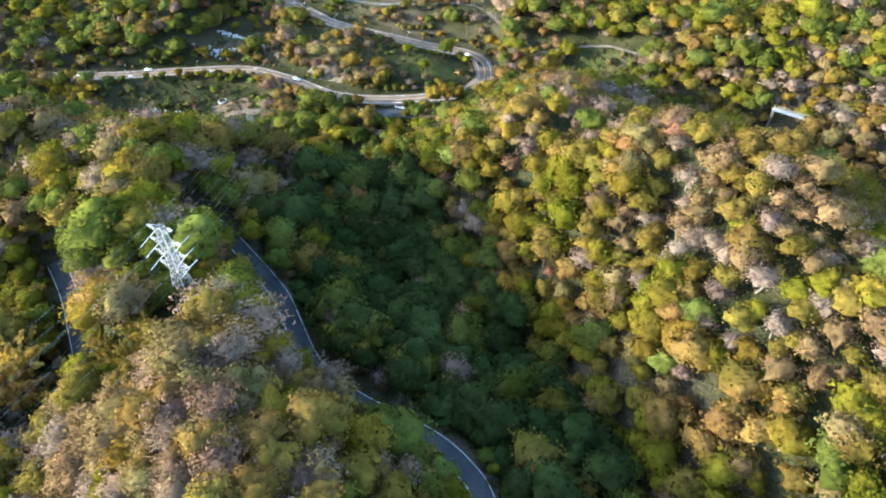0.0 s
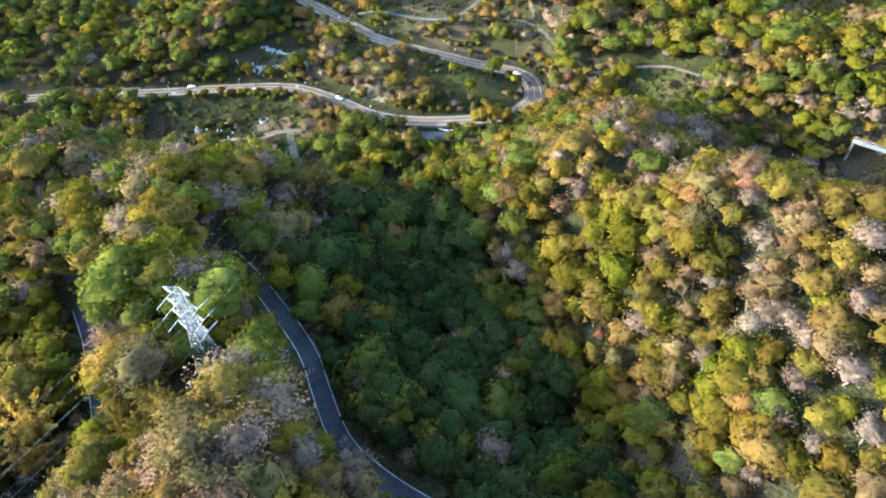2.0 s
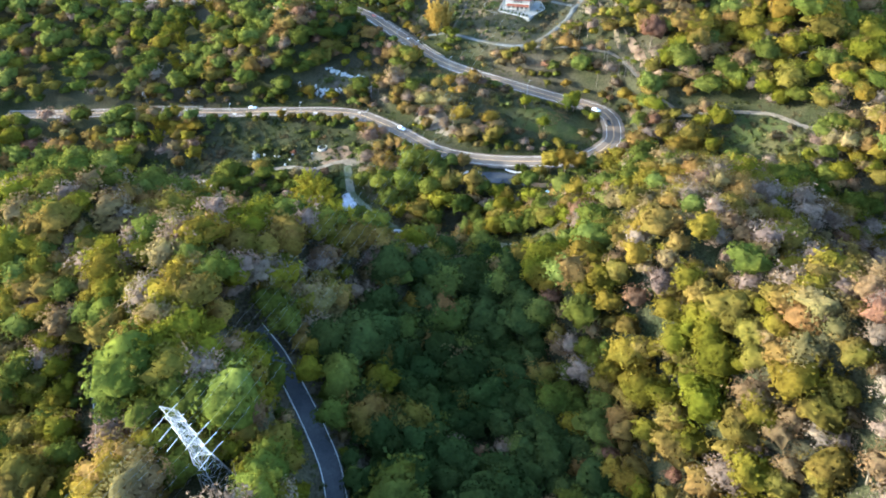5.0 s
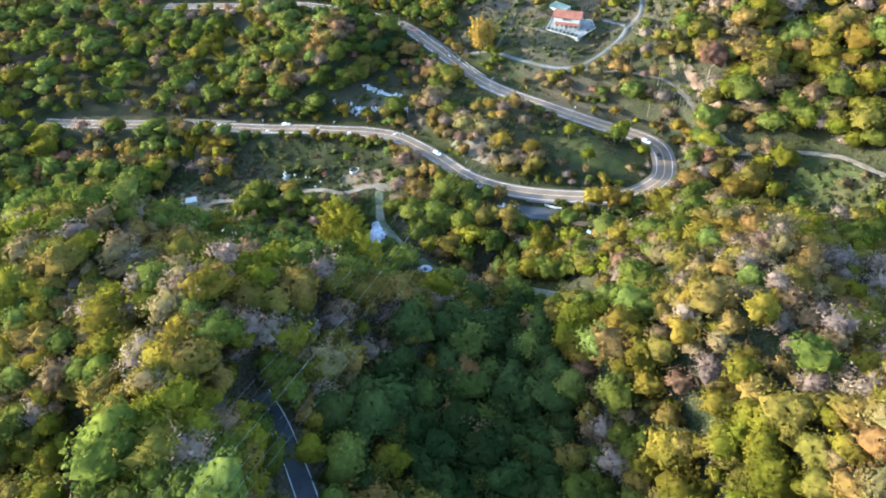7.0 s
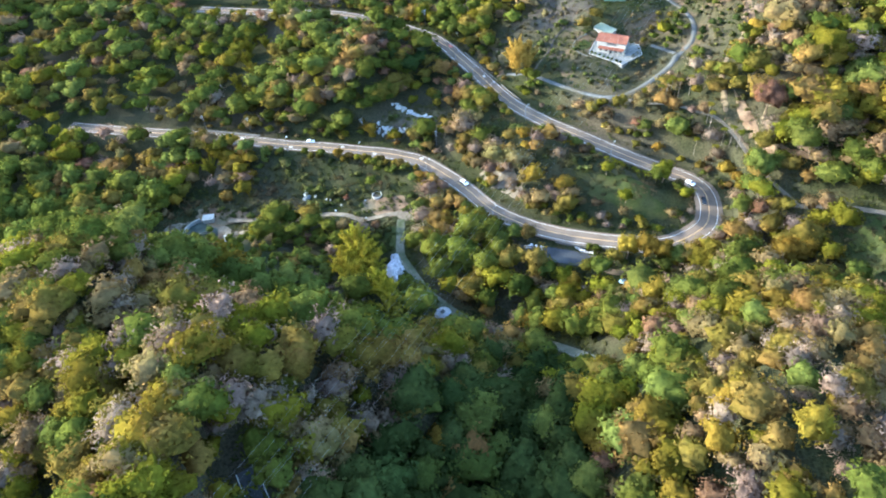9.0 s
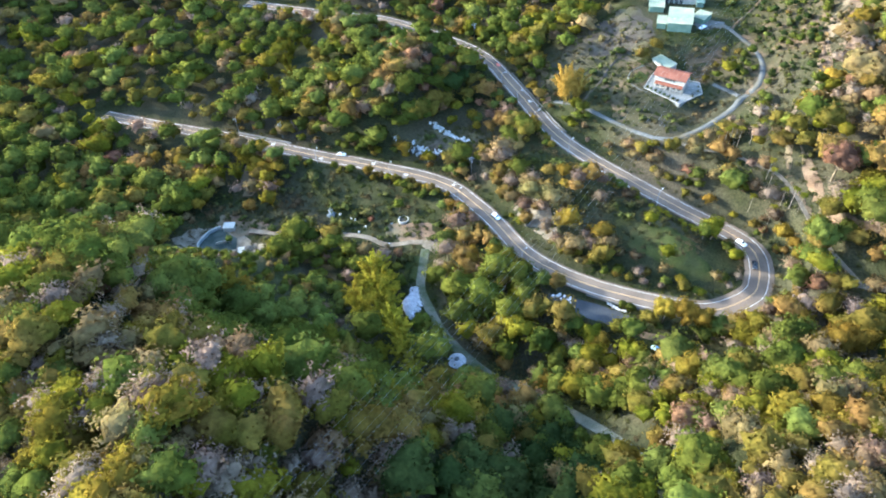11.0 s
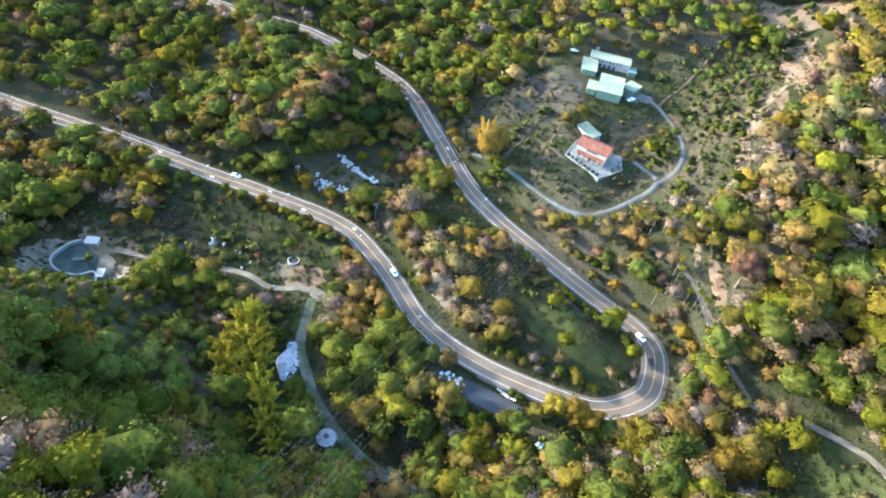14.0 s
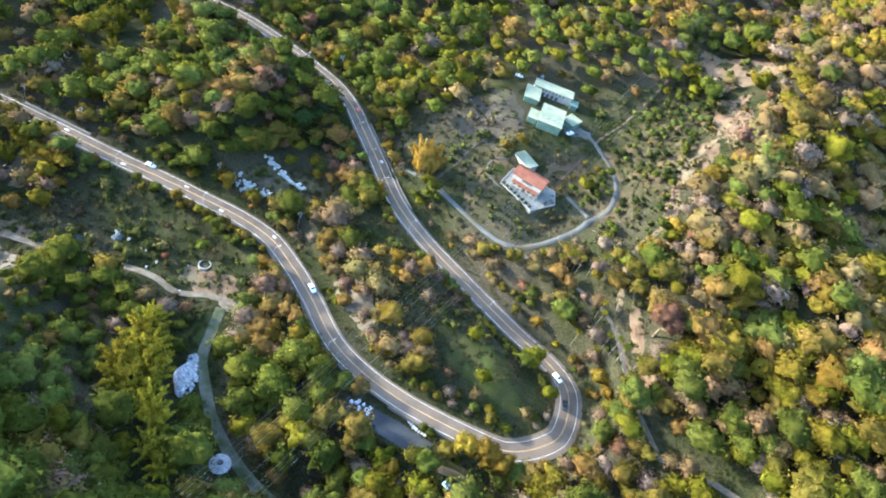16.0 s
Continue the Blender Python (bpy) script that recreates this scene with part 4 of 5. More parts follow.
    for k in range(3):
        box(bm, -long / 2 + k * long / 3, -long / 2 + (k + 0.7) * long / 3, -wide / 2, wide / 2, 0.0, 0.02)
    m = part("road_marking", bm, mat, main_road)
    m.matrix_basis = pose(px, py, pz + 0.06, 0, 0, turn)


def kerb_wall(name, a, b, side, high, thick, mat, label):
    i0, i1 = np.searchsorted(main_way, road_s(*a)), np.searchsorted(main_way, road_s(*b))
    line = main_line[min(i0, i1):max(i0, i1)]
    me = ribbon(name, line, side, side + thick, mat, high, high + 0.6)
    return tagged(new(name, me), label, "wall", kind="structure")


kerb_wall("parapet", (-150, 350), (-42, 309), 5.0, 0.75, 0.28, CONCRETE, "low weathered concrete parapet along the road's outer edge")
kerb_wall("parapet", (-34, 308), (20, 320), 4.9, 0.6, 0.25, CONCRETE, "low concrete parapet on the outside of the hairpin")
kerb_wall("parapet", (-72, 384), (-118, 424), 4.8, 0.6, 0.25, CONCRETE, "low concrete kerb wall along the upper road")
kerb_wall("parapet", (-240, 343), (-205, 346), -5.6, 0.5, 1.1, CONCRETE, "broad pale concrete kerb beside the road")


def draped_path(name, points, half, mat, label, category="path"):
    """A trodden path that follows the ground."""
    line = along([(x, y, 0) for x, y in points], 1.6)
    d = np.gradient(line[:, :2], axis=0)
    d /= np.linalg.norm(d, axis=1)[:, None]
    right = np.stack([d[:, 1], -d[:, 0]], 1)
    wide = half * (1 + (0.35 if category == "path" else 0.06) * waves(line[:, 0], line[:, 1], 7, 77))
    rows = [line[:, :2] + right * (wide * o)[:, None] for o in (-1, -0.5, 0, 0.5, 1)]
    flat = np.stack(rows, 1).reshape(-1, 2)
    z = ground(flat[:, 0], flat[:, 1]) + np.tile([-0.25, 0.27, 0.29, 0.27, -0.25], len(line))
    faces = [(5 * i + k, 5 * i + k + 1, 5 * i + k + 6, 5 * i + k + 5) for i in range(len(line) - 1) for k in range(4)]
    ob = new(name, mesh_of(name, np.column_stack([flat, z]), faces, mat))
    ob.data.shade_smooth()
    return tagged(ob, label, category, kind="structure")


draped_path("farm_road", [p[:2] for p in LOOP_ROAD], 1.7, FARM_CONCRETE, "pale concrete farm road looping round the orchard", "track")
draped_path("driveway", [p[:2] for p in HOUSE_DRIVE], 1.6, FARM_CONCRETE, "pale concrete drive to the red-roofed house", "track")
draped_path("footpath", [(44, 532), (40, 505), (33, 478), (25, 460), (27, 434), (27, 421), (20, 403), (22, 380), (26, 371), (32, 362), (39, 354), (49, 352), (62, 347)], 1.3, RED_SOIL,
            "reddish eroded footpath down the slope to the stream")
draped_path("footpath", [(-14, 470), (-11, 481), (-5, 498), (0, 515), (6, 540), (11, 557)], 0.9, RED_SOIL, "faint reddish path between the orchard rows")
draped_path("footpath", [(-69, 405), (-64.5, 418), (-62, 434), (-54, 446), (-47, 452)], 1.0, SOIL, "pale earth path up to the barn")
draped_path("footpath", [(-40.5, 412), (-46.5, 414.6), (-51.5, 421), (-52, 428), (-47, 433)], 0.55, FARM_CONCRETE, "narrow pale path round the house's garden")
patch_on("garden_lawn", -46.6, 423.5, 3.4, 5.4, LAWN, "small green lawn beside the red-roofed house", 8, seed=41, category="lawn", lift=0.24)
patch_on("yard", -25, 470.5, 8, 5.5, FARM_CONCRETE, "dusty concrete yard beside the barn", 20, seed=42, category="yard", lift=0.16)
patch_on("clearing", 40, 508, 9, 26, RED_SOIL, "bare reddish firebreak above the orchard", 6, seed=21, category="clearing")
patch_on("clearing", 32, 468, 5, 19, RED_SOIL, "bare reddish strip beside the orchard", -14, seed=22, category="clearing")
patch_on("clearing", 27.5, 433, 3, 16, RED_SOIL, "narrow bare reddish strip down the slope", 2, seed=23, category="clearing")
# ---------------- pylon and power lines ----------------
ARM_TURN = -18.0
PYLON_AT = Vector((-67.0, 112.5, 0))
PYLON_AT.z = float(ground(PYLON_AT.x, PYLON_AT.y)[0])
TOP = 70.0 - PYLON_AT.z
ARMS = [(TOP - 0.3, 3.6), (TOP - 4.6, 4.4), (TOP - 8.6, 4.5), (TOP - 12.6, 4.4)]


def half_width(z):
    """Half the tower's width at height z."""
    waist = TOP - 13.6
    return 2.9 + (1.05 - 2.9) * z / waist if z < waist else 1.05 + (0.75 - 1.05) * (z - waist) / (TOP - waist)


def pylon():
    ob = thing("pylon", *PYLON_AT, ARM_TURN, "white steel lattice pylon with cross arms on a wooded ridge", "pylon")
    corners = [(-1, -1), (1, -1), (1, 1), (-1, 1)]
    waist = TOP - 13.6
    for cx, cy in corners:
        bm = bmesh.new()
        for z0, z1 in ((-1.0, waist), (waist, TOP)):
            w0, w1 = half_width(max(z0, 0)), half_width(z1)
            rod(bm, (cx * w0, cy * w0, z0), (cx * w1, cy * w1, z1), 0.10, 0.085, 4)
        part("leg", bm, STEEL, ob)
    levels = [0.0]
    while levels[-1] < TOP - 1.2:
        levels.append(levels[-1] + max(2.0, half_width(levels[-1]) * 1.5))
    levels[-1] = TOP
    for side in range(4):
        bm = bmesh.new()
        a, b = corners[side], corners[(side + 1) % 4]
        for z0, z1 in zip(levels[:-1], levels[1:]):
            w0, w1 = half_width(z0), half_width(z1)
            p0, q0 = (a[0] * w0, a[1] * w0, z0), (b[0] * w0, b[1] * w0, z0)
            p1, q1 = (a[0] * w1, a[1] * w1, z1), (b[0] * w1, b[1] * w1, z1)
            for s0, s1 in ((p0, q1), (q0, p1), (p1, q1)):
                rod(bm, s0, s1, 0.042, None, 4)
        part("bracing", bm, STEEL, ob)
    for n, (z, reach) in enumerate(ARMS):
        for s in (-1, 1):
            bm = bmesh.new()
            w = half_width(z)
            tip = (s * reach, 0, z)
            for y in (-1, 1):
                rod(bm, (s * w, y * w, z), tip, 0.065, 0.055, 4)
                rod(bm, (s * w, y * w, z - 1.5 if n else z - 1.2), tip, 0.06, 0.05, 4)
                for u in (0.33, 0.66):
                    top = Vector((s * w, y * w, z)).lerp(Vector(tip), u)
                    low = Vector((s * w, y * w, z - 1.5)).lerp(Vector(tip), u)
                    rod(bm, top, low, 0.05, None, 4)
                    rod(bm, top, Vector((s * w, -y * w, z)).lerp(Vector(tip), min(1, u + 0.3)), 0.05, None, 4)
            arm = part("cross_arm", bm, STEEL, ob)
            if n == 0:
                continue
            for way in (-1, 1):
                bm = bmesh.new()
                for k in range(12):
                    y0 = way * (0.4 + k * 0.26)
                    bmesh.ops.create_cone(bm, cap_ends=True, segments=8, radius1=0.10, radius2=0.075, depth=0.14,
                                          matrix=Matrix.Translation((s * reach, y0, z - 0.05 - 0.02 * k)) @ Matrix.Rotation(radians(90), 4, "X"))
                rod(bm, (s * reach, 0, z), (s * reach, way * 3.5, z - 0.3), 0.04, None, 4)
                part("insulator", bm, GLAZE, arm, "string of white insulator discs")
    return ob


pylon()


def wire(a, b, sag):
    a, b = Vector(a), Vector(b)
    n = 60
    bm = bmesh.new()
    pts = []
    for k in range(n + 1):
        u = k / n
        p = a.lerp(b, u)
        p.z -= 4 * sag * u * (1 - u)
        pts.append(p)
    for p, q in zip(pts[:-1], pts[1:]):
        rod(bm, p, q, 0.013, None, 3)
    return bm


turn0 = pose(*PYLON_AT, 0, 0, ARM_TURN)
for n, (z, reach) in enumerate(ARMS):
    for s in (-1, 1):
        for way, far, sag in ((1, Vector((58, 860, 0)), 55), (-1, Vector((-135, -95, 0)), 7)):
            start = turn0 @ Vector((s * reach, way * 3.5 if n else 0, z - 0.3))
            end = far + Vector((s * reach * 0.95, -s * reach * 0.3, (150 if way > 0 else 118) + z - TOP))
            ob = part("power_line", wire(start, end, sag), WIRE)
            tagged(ob, "thin aluminium power line strung from the pylon", "power line", "power lines")


# ---------------- buildings ----------------
def slab_roof(bm, x0, x1, y0, y1, z_lo, z_hi, thick=0.18, ridge=None):
    """A pitched roof: mono-pitch from y0 (low) to y1 (high), or a gable with its ridge along x."""
    if ridge is None:
        prof = [(y0, z_lo), (y1, z_hi)]
    else:
        prof = [(y0, z_lo), (ridge, z_hi), (y1, z_lo)]
    top = [[bm.verts.new((x, y, z)) for y, z in prof] for x in (x0, x1)]
    low = [[bm.verts.new((x, y, z - thick)) for y, z in prof] for x in (x0, x1)]
    n = len(prof)
    for k in range(n - 1):
        bm.faces.new((top[0][k], top[1][k], top[1][k + 1], top[0][k + 1]))
        bm.faces.new((low[0][k + 1], low[1][k + 1], low[1][k], low[0][k]))
        for e in (0, 1):
            bm.faces.new((top[e][k], top[e][k + 1], low[e][k + 1], low[e][k]))
    for k in (0, n - 1):
        bm.faces.new((top[0][k], low[0][k], low[1][k], top[1][k]))
    bmesh.ops.recalc_face_normals(bm, faces=bm.faces)
    return bm


def walls_of(x0, x1, y0, y1, z0, z1, gable=0.0, t=0.2):
    """Four walls with thickness, with gables on the short ends."""
    bm = bmesh.new()
    box(bm, x0, x1, y0, y0 + t, z0, z1), box(bm, x0, x1, y1 - t, y1, z0, z1)
    for xa, xb in ((x0, x0 + t), (x1 - t, x1)):
        box(bm, xa, xb, y0 + t, y1 - t, z0, z1)
        if gable:
            ym = (y0 + y1) / 2
            v = [bm.verts.new((x, y, z)) for x in (xa, xb) for y, z in ((y0, z1), (y1, z1), (ym, z1 + gable))]
            bm.faces.new(v[:3]), bm.faces.new(v[:2:-1])
            for i, j in ((0, 1), (1, 2), (2, 0)):
                bm.faces.new((v[i], v[3 + i], v[3 + j], v[j]))
    return bm


def window(parent, x, z, y, wide, high, name="window"):
    """A framed window on a wall that faces -y."""
    bm = bmesh.new()
    for x0, x1, z0, z1 in ((x - wide / 2 - 0.08, x + wide / 2 + 0.08, z - 0.08, z), (x - wide / 2 - 0.08, x + wide / 2 + 0.08, z + high, z + high + 0.08),
                           (x - wide / 2 - 0.08, x - wide / 2, z, z + high), (x + wide / 2, x + wide / 2 + 0.08, z, z + high), (x - 0.03, x + 0.03, z, z + high)):
        box(bm, x0, x1, y - 0.07, y + 0.02, z0, z1)
    frame_ob = part(name, bm, PLASTER, parent)
    bm = bmesh.new()
    box(bm, x - wide / 2, x + wide / 2, y - 0.03, y + 0.01, z, z + high)
    part("pane", bm, DARK, frame_ob, "dark glass pane")
    return frame_ob


def red_house():
    ob = thing("house", -32, 420.6, 5.0, -7, "white two-storey house with red tiled roof and veranda", "house")
    wall = part("wall", walls_of(-7, 7, -3.2, 4.6, -0.6, 6.4, 1.3), PLASTER, ob)
    bm = bmesh.new()
    slab_roof(bm, -7.7, 7.7, -3.9, 5.4, 6.2, 8.1, 0.16, 0.7)
    for k in range(22):
        x = -7.5 + k * 15 / 21
        for y0, y1, z0, z1 in ((-3.9, 0.7, 6.22, 8.12), (0.7, 5.4, 8.12, 6.22)):
            rod(bm, (x, y0, z0), (x, y1, z1), 0.07, None, 4)
    rod(bm, (-7.7, 0.7, 8.15), (7.7, 0.7, 8.15), 0.13, None, 5)
    part("roof", bm, RED_ROOF, ob, "red tiled gable roof")
    bm = bmesh.new()
    slab_roof(bm, -6.2, 6.6, -5.0, -3.2, 2.9, 3.5)
    for k in range(20):
        x = -6.0 + k * 12.4 / 19
        rod(bm, (x, -5.0, 2.92), (x, -3.22, 3.52), 0.06, None, 4)
    part("veranda_roof", bm, RED_ROOF, ob, "red tiled lean-to roof")
    for k in range(6):
        bm = bmesh.new()
        x = -5.9 + k * 12.2 / 5
        rod(bm, (x, -4.75, -0.3), (x, -4.75, 2.85), 0.16, 0.14, 8)
        box(bm, x - 0.24, x + 0.24, -4.99, -4.51, 2.7, 2.88)
        part("column", bm, PLASTER, ob)
    for x in (-1.6, -0.4, 0.8, 2.0):
        window(ob, x, 4.4, -3.2, 0.9, 1.3)
    for x in (-5, -2.4, 2.6, 5):
        window(ob, x, 0.8, -3.2, 1.4, 1.5)
    bm = bmesh.new()
    box(bm, -0.6, 0.6, -3.3, -3.18, -0.2, 2.1, 0.02)
    part("door", bm, DARK, ob)
    for x in (-1, 3.4):
        w = window(ob, x, 3.9, -7.0, 1.1, 1.2)
        w.matrix_basis = pose(0, 0, 0, 0, 0, 90)
    # court with its low wall
    court = thing("courtyard", 0, 0, 0, 0, "pale concrete courtyard with a low white wall round the house", "courtyard")
    corner = [(-43, 415.2), (-41.6, 429.5), (-20, 428), (-17.2, 419), (-25.0, 407.2)]
    bm = bmesh.new()
    lo = [bm.verts.new((x, y, 3.4)) for x, y in corner]
    hi = [bm.verts.new((x, y, 5.12)) for x, y in corner]
    bm.faces.new(hi), bm.faces.new(lo[::-1])
    for k in range(5):
        bm.faces.new((lo[k], lo[(k + 1) % 5], hi[(k + 1) % 5], hi[k]))
    bmesh.ops.recalc_face_normals(bm, faces=bm.faces)
    part("paving", bm, PALE_PAVING, court)
    for k in range(5):
        a, b = Vector((*corner[k], 5.1)), Vector((*corner[(k + 1) % 5], 5.1))
        bm = bmesh.new()
        length = (b - a).length
        box(bm, 0.1, length - 0.1, -0.12, 0.12, 0, 0.35, 0.03)
        w = part("low_wall", bm, PLASTER, court)
        w.matrix_basis = pose(*a, 0, 0, math.degrees(math.atan2(b.y - a.y, b.x - a.x)))
    a, b = Vector((-42.3, 415.6, 5.12)), Vector((-25.4, 408.1, 5.12))
    for k in range(8):
        p = a.lerp(b, (k + 0.4) / 7.8)
        v, f, n = broad_crown(np.random.RandomState(70 + k), 6, 110, 0.14, 1.0, 0.4, 0.4)
        bush = thing("clipped_bush", *p, 0, "round clipped dark green bush on the court's edge", "shrub", "clipped bushes round the court")
        new("crown", soup("crown", v * 0.95 + np.array([0, 0, 0.85]), f, LEAVES["deep"], n)).parent = bush
        bm = bmesh.new()
        rod(bm, (0, 0, 0), (0, 0, 0.6), 0.08, 0.06, 5)
        part("stem", bm, BARK, bush)
    return ob


def shed(name, x, y, z, turn, long, deep, high, rise, roof_mat, wall_mat, label, gable=True, openings=(), over=0.35, skylights=0):
    ob = thing(name, x, y, z, turn, label, "shed")
    part("wall", walls_of(-long / 2, long / 2, -deep / 2, deep / 2, -0.8, high, rise if gable else 0.0), wall_mat, ob)
    bm = bmesh.new()
    if gable:
        slab_roof(bm, -long / 2 - over, long / 2 + over, -deep / 2 - over, deep / 2 + over, high, high + rise + 0.12, 0.1, 0.0)
    else:
        slab_roof(bm, -long / 2 - over, long / 2 + over, -deep / 2 - over, deep / 2 + over, high + 0.1, high + rise, 0.1)
    roof = part("roof", bm, roof_mat, ob, "pale green sheet roof" if roof_mat is GREEN_ROOF else "")
    for k in range(skylights):
        bm = bmesh.new()
        sx = -long / 2 + (k + 1) * long / (skylights + 1)
        a = math.atan2(rise, deep / 2 if gable else deep)
        box(bm, -0.6, 0.6, -0.45, 0.45, 0, 0.08)
        w = part("skylight", bm, STEEL, roof)
        w.matrix_basis = pose(sx, -deep / 4, high + rise * (0.5 if gable else 0.25) + 0.16, math.degrees(a), 0, 0)
    for (ox, oz, wide, tall) in openings:
        window(ob, ox, oz, -deep / 2, wide, tall, "window" if oz > 0.3 else "doorway")
    return ob


red_house()
shed("shed", -38.4, 435.8, float(ground(-38.4, 435.8)[0]), -34, 10.6, 5.2, 2.2, 0.5, GREEN_ROOF, PLASTER, "small white shed with a pale green sheet roof behind the house", False)
shed("farm_building", -45.6, 491.5, 13.0, 10, 20.5, 7.2, 4.6, 0.9, GREEN_ROOF, PLASTER, "long white two-storey farm building with a pale green roof", True,
     [(-7.5 + 1.9 * k, 2.9, 1.0, 0.9) for k in range(8)] + [(-4.5 + 2.4 * k, 0.0, 1.5, 2.1) for k in range(4)])
shed("porch", -53.5, 480.6, 13.0, 12, 7.4, 11.5, 2.9, 0.7, GREEN_ROOF, GREEN_WALL, "open porch roofed with pale green sheet", False)
shed("lean_to", -33.0, 489.8, 13.0, 10, 3.6, 5.0, 2.6, 0.3, TEAL, TEAL, "small teal sheet-metal lean-to shed", False)
shed("barn", -38.4, 464.6, 13.0, 9, 11.4, 14.0, 4.5, 1.6, GREEN_ROOF, GREEN_WALL, "large pale green sheet-metal barn with skylights", False, skylights=3)
shed("barn_wing", -46.6, 462.0, 13.0, 9, 4.4, 7.5, 2.9, 0.6, GREEN_ROOF, GREEN_WALL, "low pale green wing of the barn", False)
shed("carport", -29.4, 473.4, 13.0, -20, 6.4, 7.6, 2.8, 0.6, GREEN_ROOF, GREEN_WALL, "open carport with a pale green sheet roof", False)
shed("hut", -107, 438, float(ground(-107, 438)[0]), 20, 2.6, 2.2, 2.2, 0.4, PLASTER, TEAL, "tiny white-roofed hut among the trees", False)
shed("shed", 30, 532, float(ground(30, 532)[0]) - 0.2, -35, 5.0, 3.6, 2.4, 0.8, PLASTER, PLASTER, "small white hut on the bare hillside", True)


def water_tank(x, y, z, r=0.9, high=1.7):
    ob = thing("water_tank", x, y, z, 0, "shiny cylindrical steel water tank on a stand", "tank")
    bm = bmesh.new()
    rod(bm, (0, 0, 0.8), (0, 0, 0.8 + high), r, r, 16)
    bmesh.ops.create_cone(bm, cap_ends=True, segments=16, radius1=r, radius2=0.15, depth=0.4, matrix=Matrix.Translation((0, 0, 1.0 + high)))
    part("tank", bm, STEEL, ob)
    for k in range(4):
        bm = bmesh.new()
        a = k * math.pi / 2 + 0.78
        rod(bm, (math.cos(a) * r * 0.8, math.sin(a) * r * 0.8, -0.6), (math.cos(a) * r * 0.8, math.sin(a) * r * 0.8, 0.85), 0.06, None, 4)
        part("leg", bm, STEEL, ob)


water_tank(-55, 502, float(ground(-55, 502)[0]))


# walled plot with gate roof
def walled_plot():
    ob = thing("walled_plot", 0, 0, -37, 0, "walled plot with white-capped blue-grey concrete walls", "wall")
    corner = [(-210.6, 291.6), (-213.6, 287), (-213.6, 279), (-211.5, 276.2), (-206, 274.4), (-198, 276.2), (-193.6, 281), (-189, 277.6)]
    line = along([(x, y, 0.0) for x, y in corner], 1.5)
    part_mesh = ribbon("boundary_wall", line, -0.18, 0.18, BLUE_CONCRETE, 1.9, 3.0)
    w = new("boundary_wall", part_mesh)
    w.parent = ob
    c = new("coping", ribbon("coping", line, -0.32, 0.32, PLASTER, 2.08, 0.16))
    c.parent = ob
    bm = bmesh.new()
    ring = [bm.verts.new((x, y, 0.12)) for x, y in corner[:7] + [(-199, 289)]]
    bm.faces.new(ring)
    bmesh.ops.recalc_face_normals(bm, faces=bm.faces)
    bmesh.ops.solidify(bm, geom=bm.faces[:], thickness=0.2)
    part("floor_slab", bm, POND_FLOOR, ob)
    bm = bmesh.new()
    box(bm, 0, 6.5, -0.15, 0.15, -0.5, 1.4)
    part("inner_wall", bm, PLASTER, ob).matrix_basis = pose(-206, 282, 0, 0, 0, 42)
    return ob


walled_plot()
shed("gatehouse", -206.5, 293.2, -37.0, 25, 5.0, 3.4, 2.6, 0.25, PLASTER, PLASTER, "small flat white-roofed gatehouse of the walled plot", False)
shed("hut", -190.4, 281.6, -36.9, -60, 4.0, 2.4, 2.3, 0.3, PLASTER, BLUE_CONCRETE, "small white hut beside the walled plot", False)


# ---------------- small structures in the valley ----------------
def gazebo():
    x, y = -69.9, 260.8
    ob = thing("gazebo", x, y, float(ground(x, y)[0]), 0, "round grey-white shelter with a dark hub on top", "gazebo")
    bm = bmesh.new()
    n = 20
    rim = [bm.verts.new((3.4 * math.cos(k * 6.2832 / n), 3.4 * math.sin(k * 6.2832 / n), 3.1)) for k in range(n)]
    top = [bm.verts.new((0.9 * math.cos(k * 6.2832 / n), 0.9 * math.sin(k * 6.2832 / n), 4.3)) for k in range(n)]
    for k in range(n):
        bm.faces.new((rim[k], rim[(k + 1) % n], top[(k + 1) % n], top[k]))
    bmesh.ops.solidify(bm, geom=bm.faces[:], thickness=0.12)
    roof = part("roof", bm, SHEET, ob)
    for k in range(10):
        a = k * 6.2832 / 10
        bm = bmesh.new()
        rod(bm, (0.9 * math.cos(a), 0.9 * math.sin(a), 4.42), (3.42 * math.cos(a), 3.42 * math.sin(a), 3.2), 0.06, None, 4)
        part("rib", bm, STEEL, roof)
    bm = bmesh.new()
    rod(bm, (0, 0, 4.2), (0, 0, 4.7), 1.0, 0.8, 14)
    part("hub", bm, DARK, ob, "dark hub")
    for k in range(6):
        a = k * 6.2832 / 6
        bm = bmesh.new()
        rod(bm, (2.9 * math.cos(a), 2.9 * math.sin(a), -0.5), (2.9 * math.cos(a), 2.9 * math.sin(a), 3.3), 0.09, None, 6)
        part("post", bm, STEEL, ob)


gazebo()


def ring_tank(x, y, r, high, mat, label):
    ob = thing("round_basin", x, y, float(ground(x, y)[0]), 0, label, "basin")
    bm = bmesh.new()
    n = 24
    for k in range(n):
        a, b = k * 6.2832 / n, (k + 1) * 6.2832 / n
        v = [bm.verts.new((q * math.cos(t), q * math.sin(t), z)) for q, z in ((r, -0.5), (r, high), (r * 0.84, high), (r * 0.84, -0.5)) for t in (a, b)]
        for i in (0, 2, 4):
            bm.faces.new((v[i], v[i + 1], v[i + 3], v[i + 2]))
    bmesh.ops.remove_doubles(bm, verts=bm.verts[:], dist=0.001)
    part("rim", bm, mat, ob)
    bm = bmesh.new()
    rod(bm, (0, 0, -0.4), (0, 0, 0.25), r * 0.84, r * 0.84, 24)
    part("bottom", bm, DARK if r < 2 else SOIL, ob)


